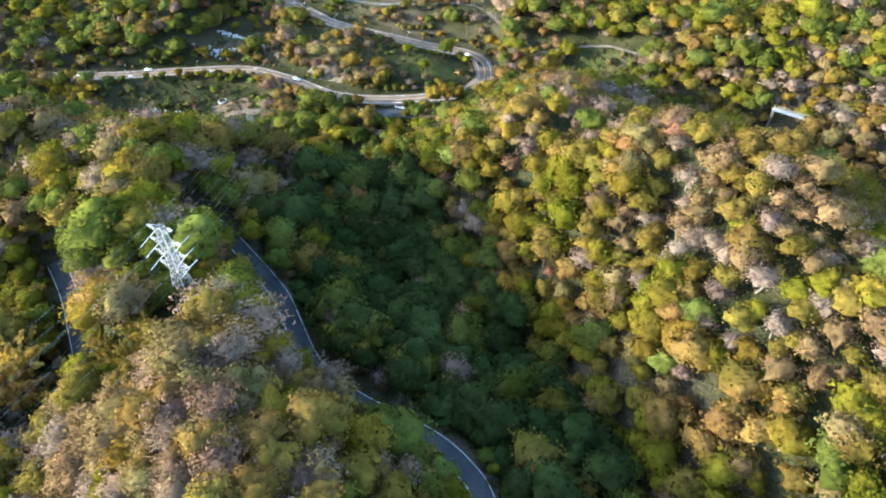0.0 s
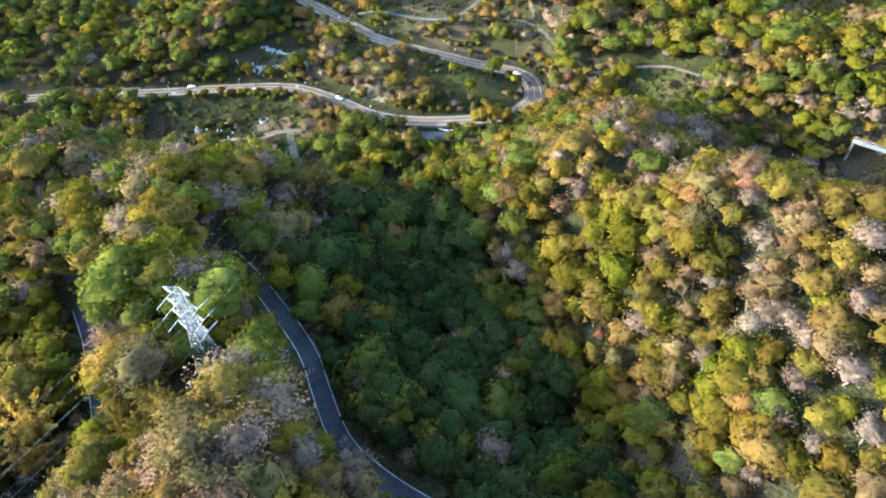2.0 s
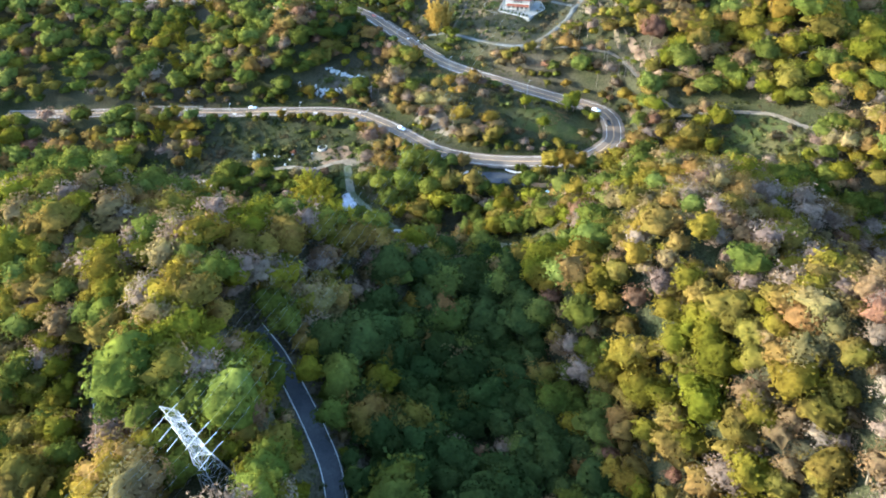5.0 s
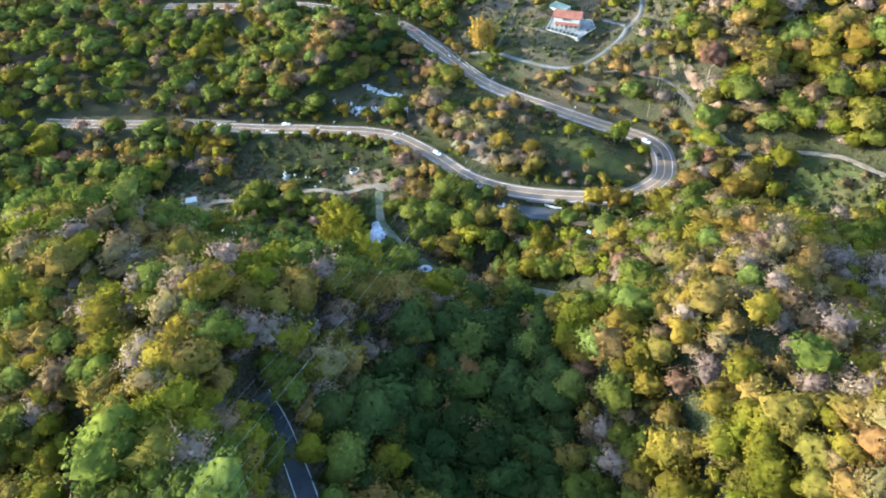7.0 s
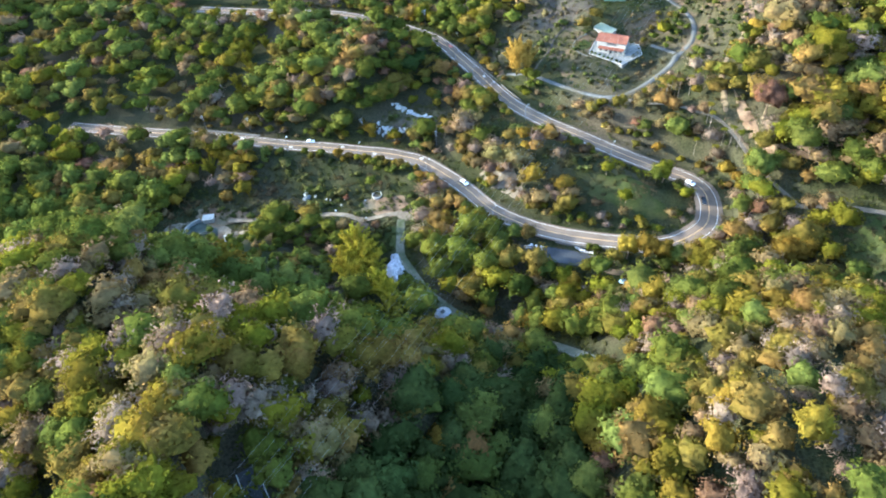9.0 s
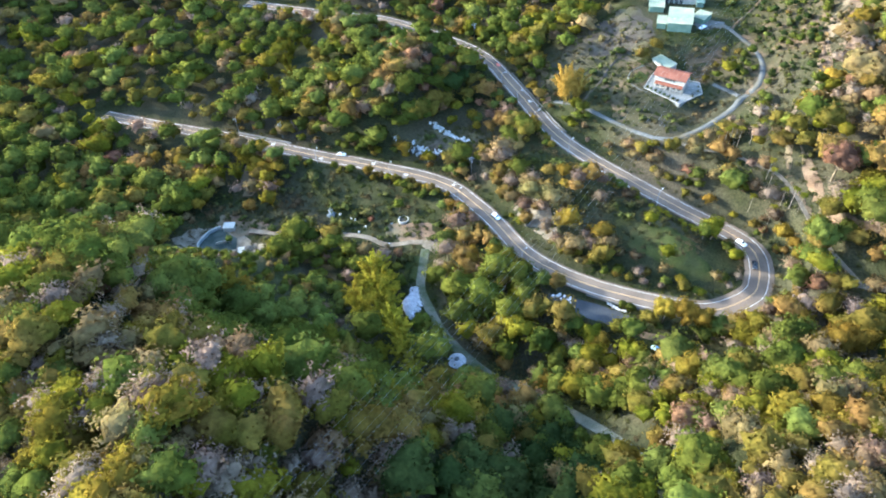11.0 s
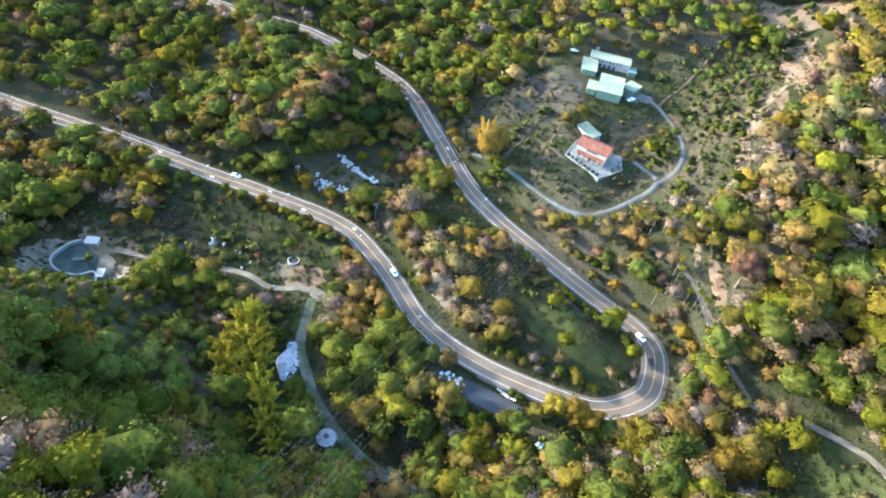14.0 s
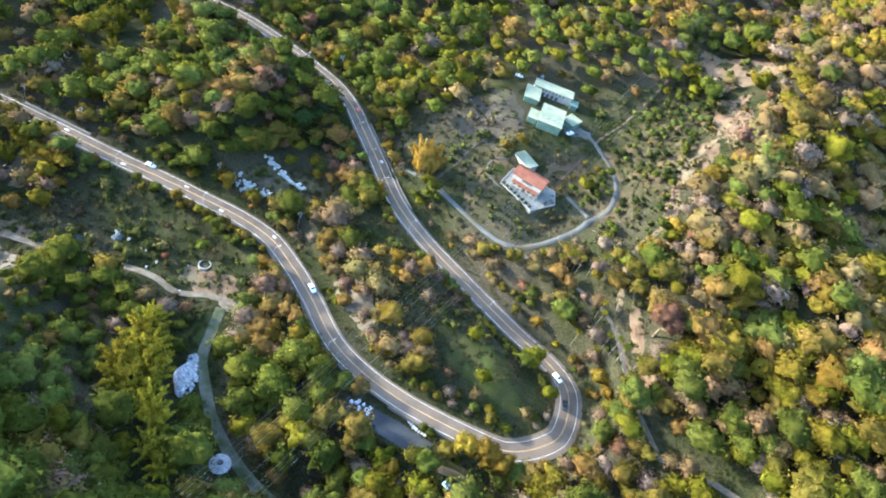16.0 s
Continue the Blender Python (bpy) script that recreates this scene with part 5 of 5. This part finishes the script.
ring_tank(-126.2, 323.6, 2.5, 0.8, PLASTER, "white round basin on bare soil")
ring_tank(-79.3, 296.6, 1.5, 1.1, PLASTER, "dark round water basin with a white rim among bushes")


def boulder(x, y, size, seed, mat, name, label, group, flat=0.75):
    r = np.random.RandomState(seed)
    bm = bmesh.new()
    bmesh.ops.create_cube(bm, size=1.0)
    bmesh.ops.bevel(bm, geom=bm.edges[:], offset=0.16, segments=1, affect="EDGES")
    for v in bm.verts:
        v.co += Vector(r.normal(0, 0.07, 3))
        v.co = Vector((v.co.x * size * r.uniform(0.92, 1.08), v.co.y * size * 0.8, v.co.z * size * flat))
    me = bpy.data.meshes.new(name)
    bm.to_mesh(me), bm.free()
    me.materials.append(mat)
    ob = new(name, me)
    ob.matrix_basis = pose(x, y, float(ground(x, y)[0]) + size * flat * 0.36, r.uniform(-12, 12), r.uniform(-12, 12), r.uniform(0, 180))
    return tagged(ob, label, "rock", group)


r0 = np.random.RandomState(12)
for (ax, ay, bx, by, n, wide, low, high) in ((-144.5, 362.3, -127, 363.2, 70, 2.4, 0.8, 1.7), (-138, 379, -115, 372.8, 62, 1.3, 0.8, 1.7)):
    for k in range(n):
        u = r0.uniform(0, 1)
        boulder(ax + (bx - ax) * u + r0.normal(0, wide * 0.45), ay + (by - ay) * u + r0.normal(0, wide * 0.5), r0.uniform(low, high), 300 + k, STONE,
                "stone_block", "rough white-grey stone block in a long heap", "stone heaps beside the road")
for k in range(12):
    boulder(-43 + r0.normal(0, 1.6) + 0.25 * k, 300.6 - 0.25 * k + r0.normal(0, 0.8), r0.uniform(0.9, 1.6), 500 + k, SHEET, "bulk_bag", "white bulk bag on the asphalt lay-by", "bulk bags on the lay-by", 0.9)
for k in range(7):
    boulder(-25.5 + 1.15 * k, 303.2 - 0.35 * k + r0.normal(0, 0.25), r0.uniform(0.8, 1.15), 520 + k, SHEET, "bulk_bag", "white bulk bag lined up along the lay-by", "bulk bags on the lay-by", 0.9)
for k in range(14):
    boulder(-150 + r0.normal(0, 14), 314 + r0.normal(0, 5), r0.uniform(0.6, 1.3), 540 + k, STONE, "stone_block", "grey stone block on the overgrown field", "stones on the field")
for k in range(9):
    boulder(-163.5 + r0.normal(0, 1.6), 318.5 + r0.normal(0, 1.2), r0.uniform(0.9, 1.6), 560 + k, BLUE_CONCRETE, "scrap_block", "blue-grey lump of scrap in a heap on the field", "scrap heap")


def sheet_heap(x, y, a, b, high, turn, seed, label, mat=SHEET):
    """A crumpled plastic sheet over a heap."""
    r = np.random.RandomState(seed)
    n = 60
    bm = bmesh.new()
    grid = []
    for i in range(n):
        row = []
        for j in range(n):
            u, v = 2 * i / (n - 1) - 1, 2 * j / (n - 1) - 1
            d = math.hypot(u, v)
            k = 1 / max(1.0, d / max(abs(u), abs(v), 1e-6)) if d > 0 else 1
            px, py = u * k * a, v * k * b
            q = math.hypot(u * k, v * k)
            h = high * max(0.0, 1 - q ** 3) + 0.55 * noise.noise((px * 0.8, py * 0.8, seed)) + 0.40 * abs(noise.noise((px * 1.9, py * 1.9, seed + 5))) - 0.3 * abs(noise.noise((px * 1.3, py * 1.3, seed + 9)))
            fold = noise.noise((px * 0.62, py * 0.62, seed + 20))
            h -= 0.9 * math.exp(-(fold / 0.07) ** 2) + 0.5 * math.exp(-(noise.noise((px * 0.9, py * 0.9, seed + 31)) / 0.06) ** 2)
            row.append(bm.verts.new((px * (1 + 0.1 * math.sin(4 * math.atan2(v, u) + seed)), py, h if q < 0.97 else -0.5)))
        grid.append(row)
    for i in range(n - 1):
        for j in range(n - 1):
            bm.faces.new((grid[i][j], grid[i + 1][j], grid[i + 1][j + 1], grid[i][j + 1]))
    me = bpy.data.meshes.new("plastic_sheet")
    bm.to_mesh(me), bm.free()
    me.materials.append(mat)
    ob = new("plastic_sheet", me)
    ob.matrix_basis = pose(x, y, float(ground(x, y)[0]), 0, 0, turn)
    tagged(ob, label, "sheet")


sheet_heap(-98.5, 280.5, 4.6, 7.2, 1.1, 30, 3, "crumpled white plastic sheet spread over a mound beside the track")
sheet_heap(-162.5, 317.5, 2.6, 2.2, 1.5, 15, 13, "crumpled blue-grey tarpaulin over a mound in the overgrown field", BLUE_TARP)
sheet_heap(-174.0, 308.8, 2.0, 1.8, 1.2, 40, 14, "dull blue-grey tarpaulin sheet lying in the overgrown field", BLUE_TARP)
sheet_heap(-102.0, 287.5, 2.2, 3.0, 1.0, 25, 4, "small crumpled white plastic sheet over a low mound")
sheet_heap(-89.0, 271.5, 1.6, 2.8, 0.9, 25, 5, "grey-white plastic sheet lying at the track's edge")
sheet_heap(-86.0, 267.0, 1.2, 1.6, 0.7, 25, 6, "small grey-white plastic sheet lying under bamboo")


for k in range(14):
    q = np.random.RandomState(300 + k)
    boulder(-26 + q.normal(0, 3.2), 246 + q.normal(0, 1.8), q.uniform(0.35, 0.9), 300 + k, STONE, "stone_block", "pale grey boulder in the dry stream bed", "boulders in the stream bed")


# ---------------- vehicles ----------------
def car(x, y, z, turn, paint, label, long=4.4, wide=1.78, high=1.46):
    ob = thing("car", x, y, z, turn, label, "car")
    half = long / 2
    prof = [(-half, 0.35), (-half, 0.80), (-half + 0.15, 0.92), (-half * 0.62, 0.98), (-half * 0.38, high - 0.02), (half * 0.05, high), (half * 0.42, 0.98),
            (half * 0.90, 0.82), (half, 0.66), (half, 0.35)]
    bm = bmesh.new()
    rows = []
    for s, inset in ((-1, 0.0), (1, 0.0)):
        rows.append([bm.verts.new((px, s * (wide / 2 - (0.24 if pz > 1.1 else 0.0)), pz)) for px, pz in prof])
    n = len(prof)
    for k in range(n):
        j = (k + 1) % n
        bm.faces.new((rows[0][k], rows[0][j], rows[1][j], rows[1][k]))
    bm.faces.new(rows[0][::-1]), bm.faces.new(rows[1])
    bmesh.ops.recalc_face_normals(bm, faces=bm.faces)
    bmesh.ops.bevel(bm, geom=[e for e in bm.edges], offset=0.06, segments=2, affect="EDGES")
    body = part("body", bm, paint, ob)
    for px0, pz0, px1, pz1, name in ((half * 0.40, 1.03, half * 0.09, high - 0.05, "windscreen"), (-half * 0.61, 1.02, -half * 0.40, high - 0.06, "rear_window")):
        bm = bmesh.new()
        w0, w1 = wide / 2 - 0.20, wide / 2 - 0.32
        o = 0.03 if px0 > 0 else -0.03
        v = [bm.verts.new(c) for c in ((px0 + o, -w0, pz0), (px0 + o, w0, pz0), (px1 + o, w1, pz1), (px1 + o, -w1, pz1))]
        bm.faces.new(v)
        bmesh.ops.solidify(bm, geom=bm.faces[:], thickness=0.02)
        part(name, bm, CAR_GLASS, ob)
    for s in (-1, 1):
        bm = bmesh.new()
        v = [bm.verts.new(c) for c in ((-half * 0.52, s * (wide / 2 - 0.06), 1.02), (half * 0.30, s * (wide / 2 - 0.06), 1.02),
                                       (half * 0.06, s * (wide / 2 - 0.215), high - 0.10), (-half * 0.36, s * (wide / 2 - 0.215), high - 0.10))]
        bm.faces.new(v)
        bmesh.ops.solidify(bm, geom=bm.faces[:], thickness=0.02)
        part("side_window", bm, CAR_GLASS, ob)
        for wx in (-half * 0.62, half * 0.62):
            bm = bmesh.new()
            rod(bm, (wx, s * (wide / 2 - 0.20), 0.32), (wx, s * (wide / 2 + 0.01), 0.32), 0.32, None, 14)
            tyre = part("wheel", bm, RUBBER, ob)
            bm = bmesh.new()
            rod(bm, (wx, s * (wide / 2 - 0.02), 0.32), (wx, s * (wide / 2 + 0.025), 0.32), 0.19, None, 10)
            part("rim", bm, STEEL, tyre)
        bm = bmesh.new()
        box(bm, half - 0.06, half + 0.015, s * wide * 0.36 - 0.2, s * wide * 0.36 + 0.2, 0.62, 0.76, 0.02)
        part("headlight", bm, GLAZE, ob)
        bm = bmesh.new()
        box(bm, -half - 0.015, -half + 0.06, s * wide * 0.38 - 0.16, s * wide * 0.38 + 0.16, 0.68, 0.84, 0.02)
        part("tail_light", bm, RED_PAINT, ob)
    return ob


for x, y, side, back, paint, label in ((-84.2, 332.8, -1.9, 0, CAR_WHITE, "white car driving on the sunlit mountain road"),
                                       (20.8, 337.7, -1.8, 180, CAR_DARK, "dark car in the shaded hairpin bend"),
                                       (14.1, 348.1, -1.8, 180, CAR_WHITE, "white car in the shaded hairpin bend"),
                                       (-176.4, 351.4, -3.6, 0, CAR_WHITE, "white car with a dark roof stopped at the road's edge")):
    px, py, pz, turn = on_road(road_s(x, y), side)
    car(px, py, pz + 0.05, turn + back, paint, label)
for x, y, turn, paint, label in ((-3.8, 290.4, -20, CAR_BLUE, "pale blue parked car under the trees"), (0.6, 288.0, -28, CAR_WHITE, "white parked car on the dirt lane"), (4.4, 285.8, -28, CAR_WHITE, "white parked car among bushes"),
                                 (-27.0, 465.5, 60, CAR_WHITE, "white car parked in front of the carport"), (-65.5, 494, 15, CAR_WHITE, "white car parked beside the farm buildings")):
    car(x, y, float(ground(x, y)[0]) + 0.05, turn, paint, label)


# ---------------- lamps, poles, signs ----------------
def street_lamp(x, y, z, turn):
    ob = thing("street_lamp", x, y, z, turn, "grey steel street lamp with a curved arm beside the road", "street lamp", "street lamps along the road")
    bm = bmesh.new()
    rod(bm, (0, 0, -0.6), (0, 0, 7.0), 0.10, 0.07, 8)
    part("pole", bm, STEEL, ob)
    bm = bmesh.new()
    pts = [(0, 0, 6.95), (0.35, 0, 7.45), (1.0, 0, 7.7), (2.0, 0, 7.75)]
    for a, b in zip(pts[:-1], pts[1:]):
        rod(bm, a, b, 0.055, None, 6)
    part("arm", bm, STEEL, ob)
    bm = bmesh.new()
    box(bm, 1.9, 2.75, -0.17, 0.17, 7.66, 7.84, 0.05)
    part("lamp_head", bm, GLAZE, ob)


for x, y, side in ((-111.6, 415, -5.2), (-99.6, 401, -5.2), (-85.2, 390, -5.2), (-64.7, 376, -5.2), (-20, 360, -5.2), (-101.7, 342, 5.4), (-61, 315, 5.4), (-143, 351, 5.4), (-185, 348, 5.4), (-160, 446, -5.2)):
    px, py, pz, turn = on_road(road_s(x, y), side)
    street_lamp(px, py, pz - 0.1, turn + (90 if side > 0 else -90))


def utility_pole(x, y, turn):
    ob = thing("utility_pole", x, y, float(ground(x, y)[0]), turn, "concrete utility pole with steel cross arms and pale transformers", "utility pole", "utility poles")
    bm = bmesh.new()
    rod(bm, (0, 0, -1), (0, 0, 9.5), 0.17, 0.11, 8)
    part("pole", bm, CONCRETE, ob)
    for z in (9.0, 8.1):
        bm = bmesh.new()
        box(bm, -1.1, 1.1, -0.06, 0.06, z, z + 0.12)
        arm = part("cross_arm", bm, STEEL, ob)
        for px in (-1.0, -0.4, 0.4, 1.0):
            bm = bmesh.new()
            rod(bm, (px, 0, z + 0.1), (px, 0, z + 0.42), 0.09, 0.06, 6)
            part("insulator", bm, GLAZE, arm)
    bm = bmesh.new()
    rod(bm, (0.36, 0, 6.3), (0.36, 0, 7.4), 0.26, None, 10)
    part("transformer", bm, STEEL, ob)


for x, y, turn in ((-148, 359.5, 70), (-106, 356.5, 40), (-214, 352.5, 80), (-241, 349, 85), (-146, 452, 40)):
    utility_pole(x, y, turn)


def sign(x, y, turn):
    ob = thing("road_sign", x, y, float(ground(x, y)[0]), turn, "plain white square sign board on a steel post", "sign")
    bm = bmesh.new()
    rod(bm, (0, 0, -0.5), (0, 0, 3.2), 0.06, None, 6)
    part("post", bm, STEEL, ob)
    bm = bmesh.new()
    box(bm, -0.8, 0.8, -0.05, 0.0, 1.9, 3.4, 0.02)
    part("board", bm, PLASTER, ob)


sign(-122.5, 441.5, -30)

# steel footbridge far off on the east side
ob = thing("footbridge", 147, 249.5, 14.0, -35, "pale blue steel footbridge with white railings over a gully", "bridge")
bm = bmesh.new()
box(bm, 0, 17, -1.3, 1.3, -0.25, 0.0)
part("deck", bm, BLUE_CONCRETE, ob)
for s in (-1, 1):
    bm = bmesh.new()
    for z in (0.5, 1.05):
        rod(bm, (0, s * 1.25, z), (17, s * 1.25, z), 0.06, None, 4)
    for k in range(13):
        rod(bm, (k * 17 / 12, s * 1.25, -0.2), (k * 17 / 12, s * 1.25, 1.1), 0.05, None, 4)
    part("railing", bm, PLASTER, ob)
for px in (0.5, 16.5):
    bm = bmesh.new()
    box(bm, px - 0.5, px + 0.5, -1.2, 1.2, -9, -0.25)
    part("pier", bm, CONCRETE, ob)
# ---------------- plants that stand out ----------------
def bamboo(x, y, r, mat, label, seed, high=13.0):
    z = float(ground(x, y)[0])
    ob = thing("bamboo_clump", x, y, z, 0, label, "bamboo", "bamboo clumps")
    v, f, n = plume_crown(np.random.RandomState(seed), 17, 130)
    v = v * r
    v[:, 2] = (v[:, 2] - v[:, 2].min()) / (v[:, 2].max() - v[:, 2].min()) * (high - 1.0) + 1.0
    new("foliage", soup("foliage", v, f, mat, n)).parent = ob
    bm = bmesh.new()
    q = np.random.RandomState(seed)
    for k in range(14):
        a, lean = q.uniform(0, 6.28), q.uniform(0.1, 0.4)
        rod(bm, (0.5 * math.cos(a), 0.5 * math.sin(a), -0.4), (r * lean * math.cos(a), r * lean * math.sin(a), high * 0.8), 0.07, 0.03, 4)
    part("culms", bm, LEAVES["olive"], ob)


GOLD_BAMBOO = material("golden_bamboo_leaves", (0.270, 0.185, 0.030), (0.360, 0.250, 0.045), 0.6, 5, 0.2, leafy=0.42, island=0.16)
OLIVE_BAMBOO = material("olive_bamboo_leaves", (0.105, 0.092, 0.014), (0.165, 0.135, 0.024), 0.6, 5, 0.2, leafy=0.4, island=0.2)
BAMBOO = material("bamboo_leaves", (0.160, 0.165, 0.014), (0.235, 0.215, 0.020), 0.55, 5, 0.25, leafy=0.4, island=0.3)
for k, (x, y, r, high) in enumerate(((-118, 282, 7.4, 18.5), (-111, 276, 7.8, 20), (-106, 271, 7.4, 18), (-117, 270, 5.8, 17), (-111, 263, 5.4, 16), (-121, 289, 5.0, 15), (-103, 263, 5.0, 15),
                                     (-97, 262, 5.6, 16), (-91.5, 258, 5.0, 14), (-86, 250, 5.0, 14), (-80, 247, 4.6, 12))):
    bamboo(x, y, r * 1.25, BAMBOO, "tall yellow-green bamboo clump with arching feathery culms", 40 + k, high)
for k, (x, y, r, high) in enumerate(((-77, 404, 6.4, 22), (-72.5, 407, 5.6, 18), (-80, 408, 5.4, 17))):
    bamboo(x, y, r, GOLD_BAMBOO, "tall golden-yellow bamboo clump beside the farm road", 60 + k, high)
for k, (x, y, r, high) in enumerate(((-110, 97, 7.6, 17), (-113, 104, 6.6, 15), (-107, 90, 6.4, 15))):
    bamboo(x, y, r, GOLD_BAMBOO, "golden-yellow bamboo clump on the ridge's flank", 70 + k, high)
for k, (x, y, r, high) in enumerate(((-81, 104, 4.4, 9), (-75, 98, 4.2, 8.5), (-69, 95, 4.4, 8.5), (-57, 119, 4.2, 9), (-54, 111, 4.2, 9), (-48.5, 105, 4.0, 8.5), (-76, 106, 3.6, 7), (-84, 97, 4.4, 9), (-79, 91, 4.6, 9), (-72, 89, 4.6, 9), (-66, 91, 4.2, 8.5))):
    bamboo(x, y, r, OLIVE_BAMBOO, "olive-green feathery bamboo clump near the pylon", 130 + k, high)
for k, (x, y, r, high) in enumerate(((-222, 322, 5.0, 12), (-214, 326, 4.6, 11), (-229, 318, 4.4, 11), (-219, 329, 4.6, 11))):
    bamboo(x, y, r, LEAVES["lime"], "dense pale-green bamboo clump below the road", 80 + k, high)


for k, (x, y, r, high) in enumerate(((-228, 372, 4.4, 10), (-236, 380, 5.0, 12), (-233, 392, 5.2, 12), (-241, 400, 5.0, 12), (-246, 411, 5.4, 13), (-250, 424, 5.0, 12), (-240, 420, 4.6, 11),
                                     (-232, 432, 5.0, 12), (-224, 438, 4.8, 11), (-219, 368, 4.2, 9))):
    bamboo(x, y, r, LEAVES["lime"], "feathery yellow-green bamboo clump on the spur above the road", 110 + k, high)


def standing_tree(x, y, kind, size, seed, label=""):
    radius, middle, make = KINDS[kind]
    q = np.random.RandomState(seed)
    v, f, n = make(q) if kind == "grey" or size < 0.8 else broad_crown(q, 15, int(560 * size), 0.078 / size ** 0.5, 0.84, 0.32, 0.7, 0.8)
    ob = thing(NAMES[kind], x, y, float(ground(x, y)[0]), 37 * seed % 360, label or LABELS[kind], "tree", "single trees that stand out")
    ob.scale = (size, size, size)
    new("crown", soup("crown", v * radius + np.array([0, 0, middle]), f, LEAVES[kind], n)).parent = ob
    part("trunk", trunk_of(np.random.RandomState(seed), middle * 1.1, 0.22, radius), PALE_BARK if kind == "grey" else BARK, ob)


for k, (x, y, kind, size) in enumerate((
        (-43, 150, "lime", 1.75), (-38, 146, "olive", 1.3), (49.8, 302.4, "gold", 2.1), (43.8, 299.4, "gold", 1.6), (55.8, 305.9, "gold", 1.6), (36.3, 345.4, "lime", 1.5),
        (3, 345, "lime", 1.45), (0.5, 342.5, "green", 1.0), (-10, 327, "lime", 0.95), (-34, 325, "lime", 0.9), (-5, 300.5, "gold", 1.5), (1.5, 301, "gold", 1.55), (7.5, 301.5, "gold", 1.4), (11, 300.5, "lime", 1.1),
        (-17, 301.8, "green", 0.62), (-20, 302.6, "green", 0.5), (-46, 302.5, "olive", 1.15), (-28, 286, "lime", 1.35), (-23.5, 284, "gold", 1.25), (-36, 262, "gold", 1.15), (-20, 263, "rust", 1.25),
        (-12, 284, "grey", 1.2), (-103, 360, "green", 0.9), (-100, 363, "lime", 0.85), (-153, 340, "gold", 0.85), (-210, 334, "rust", 1.0), (-130, 327, "green", 0.8), (-98, 318, "green", 0.8),
        (-86, 384, "gold", 1.0), (-83, 381, "gold", 0.9), (-70, 398, "lime", 1.0), (-66, 396, "green", 0.9), (31, 299, "rust", 1.0), (38, 369, "rust", 2.5), (43, 375, "rust", 1.4), (37, 413, "rust", 1.0), (38, 341, "green", 1.6), (88, 359, "grey", 1.6), (-20, 340, "lime", 1.0), (-96, 412, "lime", 1.0),
        (-91, 407, "olive", 1.0), (-62, 161, "grey", 1.5), (-52, 166, "grey", 1.2), (-140, 318, "rust", 0.7), (-96, 181, "grey", 1.6), (-118, 303, "rust", 0.8), (-146, 289, "rust", 1.0), (-201, 305, "olive", 1.1), (-200, 285, "green", 0.55), (-226, 296, "gold", 1.1), (-196, 322, "lime", 0.9))):
    standing_tree(x, y, kind, size, 700 + k)


def palm(x, y, high, seed):
    q = np.random.RandomState(seed)
    ob = thing("palm", x, y, float(ground(x, y)[0]), q.uniform(0, 360), "slender betel palm with a small tuft of fronds", "palm", "betel palms by the stream")
    bm = bmesh.new()
    rod(bm, (0, 0, -0.5), (0.2, 0, high), 0.11, 0.07, 6)
    part("trunk", bm, PALE_BARK, ob)
    for k in range(9):
        a = k * 6.2832 / 9 + q.uniform(-0.2, 0.2)
        droop = q.uniform(0.5, 1.1)
        bm = bmesh.new()
        prev = None
        for i in range(5):
            u = i / 4
            c = Vector((0.2 + math.cos(a) * 1.9 * u, math.sin(a) * 1.9 * u, high + 0.9 * u - droop * 1.7 * u * u))
            w = 0.42 * math.sin(math.pi * min(1, u * 0.85 + 0.15))
            s = Vector((-math.sin(a), math.cos(a), -0.25)) * w
            row = [bm.verts.new(c - s), bm.verts.new(c + Vector((0, 0, 0.08))), bm.verts.new(c + Vector((math.sin(a), -math.cos(a), -0.25)) * -w + Vector((0, 0, 0)))]
            if prev:
                bm.faces.new((prev[0], row[0], row[1], prev[1])), bm.faces.new((prev[1], row[1], row[2], prev[2]))
            prev = row
        part("frond", bm, LEAVES["lime"], ob)


for k, (x, y) in enumerate(((-4.5, 385.5), (-2.2, 387), (-0.4, 388.2), (1.6, 388.6), (3.0, 386.8), (-1.5, 390), (7.5, 386.5), (10, 387.5), (24, 361), (27, 359), (30, 357), (22, 358), (18, 366), (14, 362), (16.5, 369))):
    palm(x, y, 8.5 + (k * 37 % 5) * 0.5, 20 + k)


def banana(x, y, seed):
    q = np.random.RandomState(seed)
    ob = thing("banana_plant", x, y, float(ground(x, y)[0]), q.uniform(0, 360), "banana plant with broad arching leaves on the road bank", "banana plant", "banana plants along the bank")
    bm = bmesh.new()
    rod(bm, (0, 0, -0.3), (0, 0, 1.8), 0.14, 0.09, 6)
    part("stem", bm, LEAVES["olive"], ob)
    for k in range(7):
        a = k * 6.2832 / 7 + q.uniform(-0.3, 0.3)
        bm = bmesh.new()
        prev = None
        for i in range(5):
            u = i / 4
            c = Vector((math.cos(a) * 1.6 * u, math.sin(a) * 1.6 * u, 1.7 + 1.2 * u - 1.5 * u * u))
            s = Vector((-math.sin(a), math.cos(a), 0)) * 0.34 * math.sin(math.pi * (u * 0.8 + 0.12))
            row = [bm.verts.new(c - s), bm.verts.new(c + s)]
            if prev:
                bm.faces.new((prev[0], row[0], row[1], prev[1]))
            prev = row
        part("leaf", bm, LEAVES["lime"], ob)


for k in range(22):
    px, py, pz, turn = on_road(road_s(-46 + 2.4 * k, 371 - 0.8 * k), -8.2 - 1.6 * (k % 2))
    banana(px, py, 90 + k)
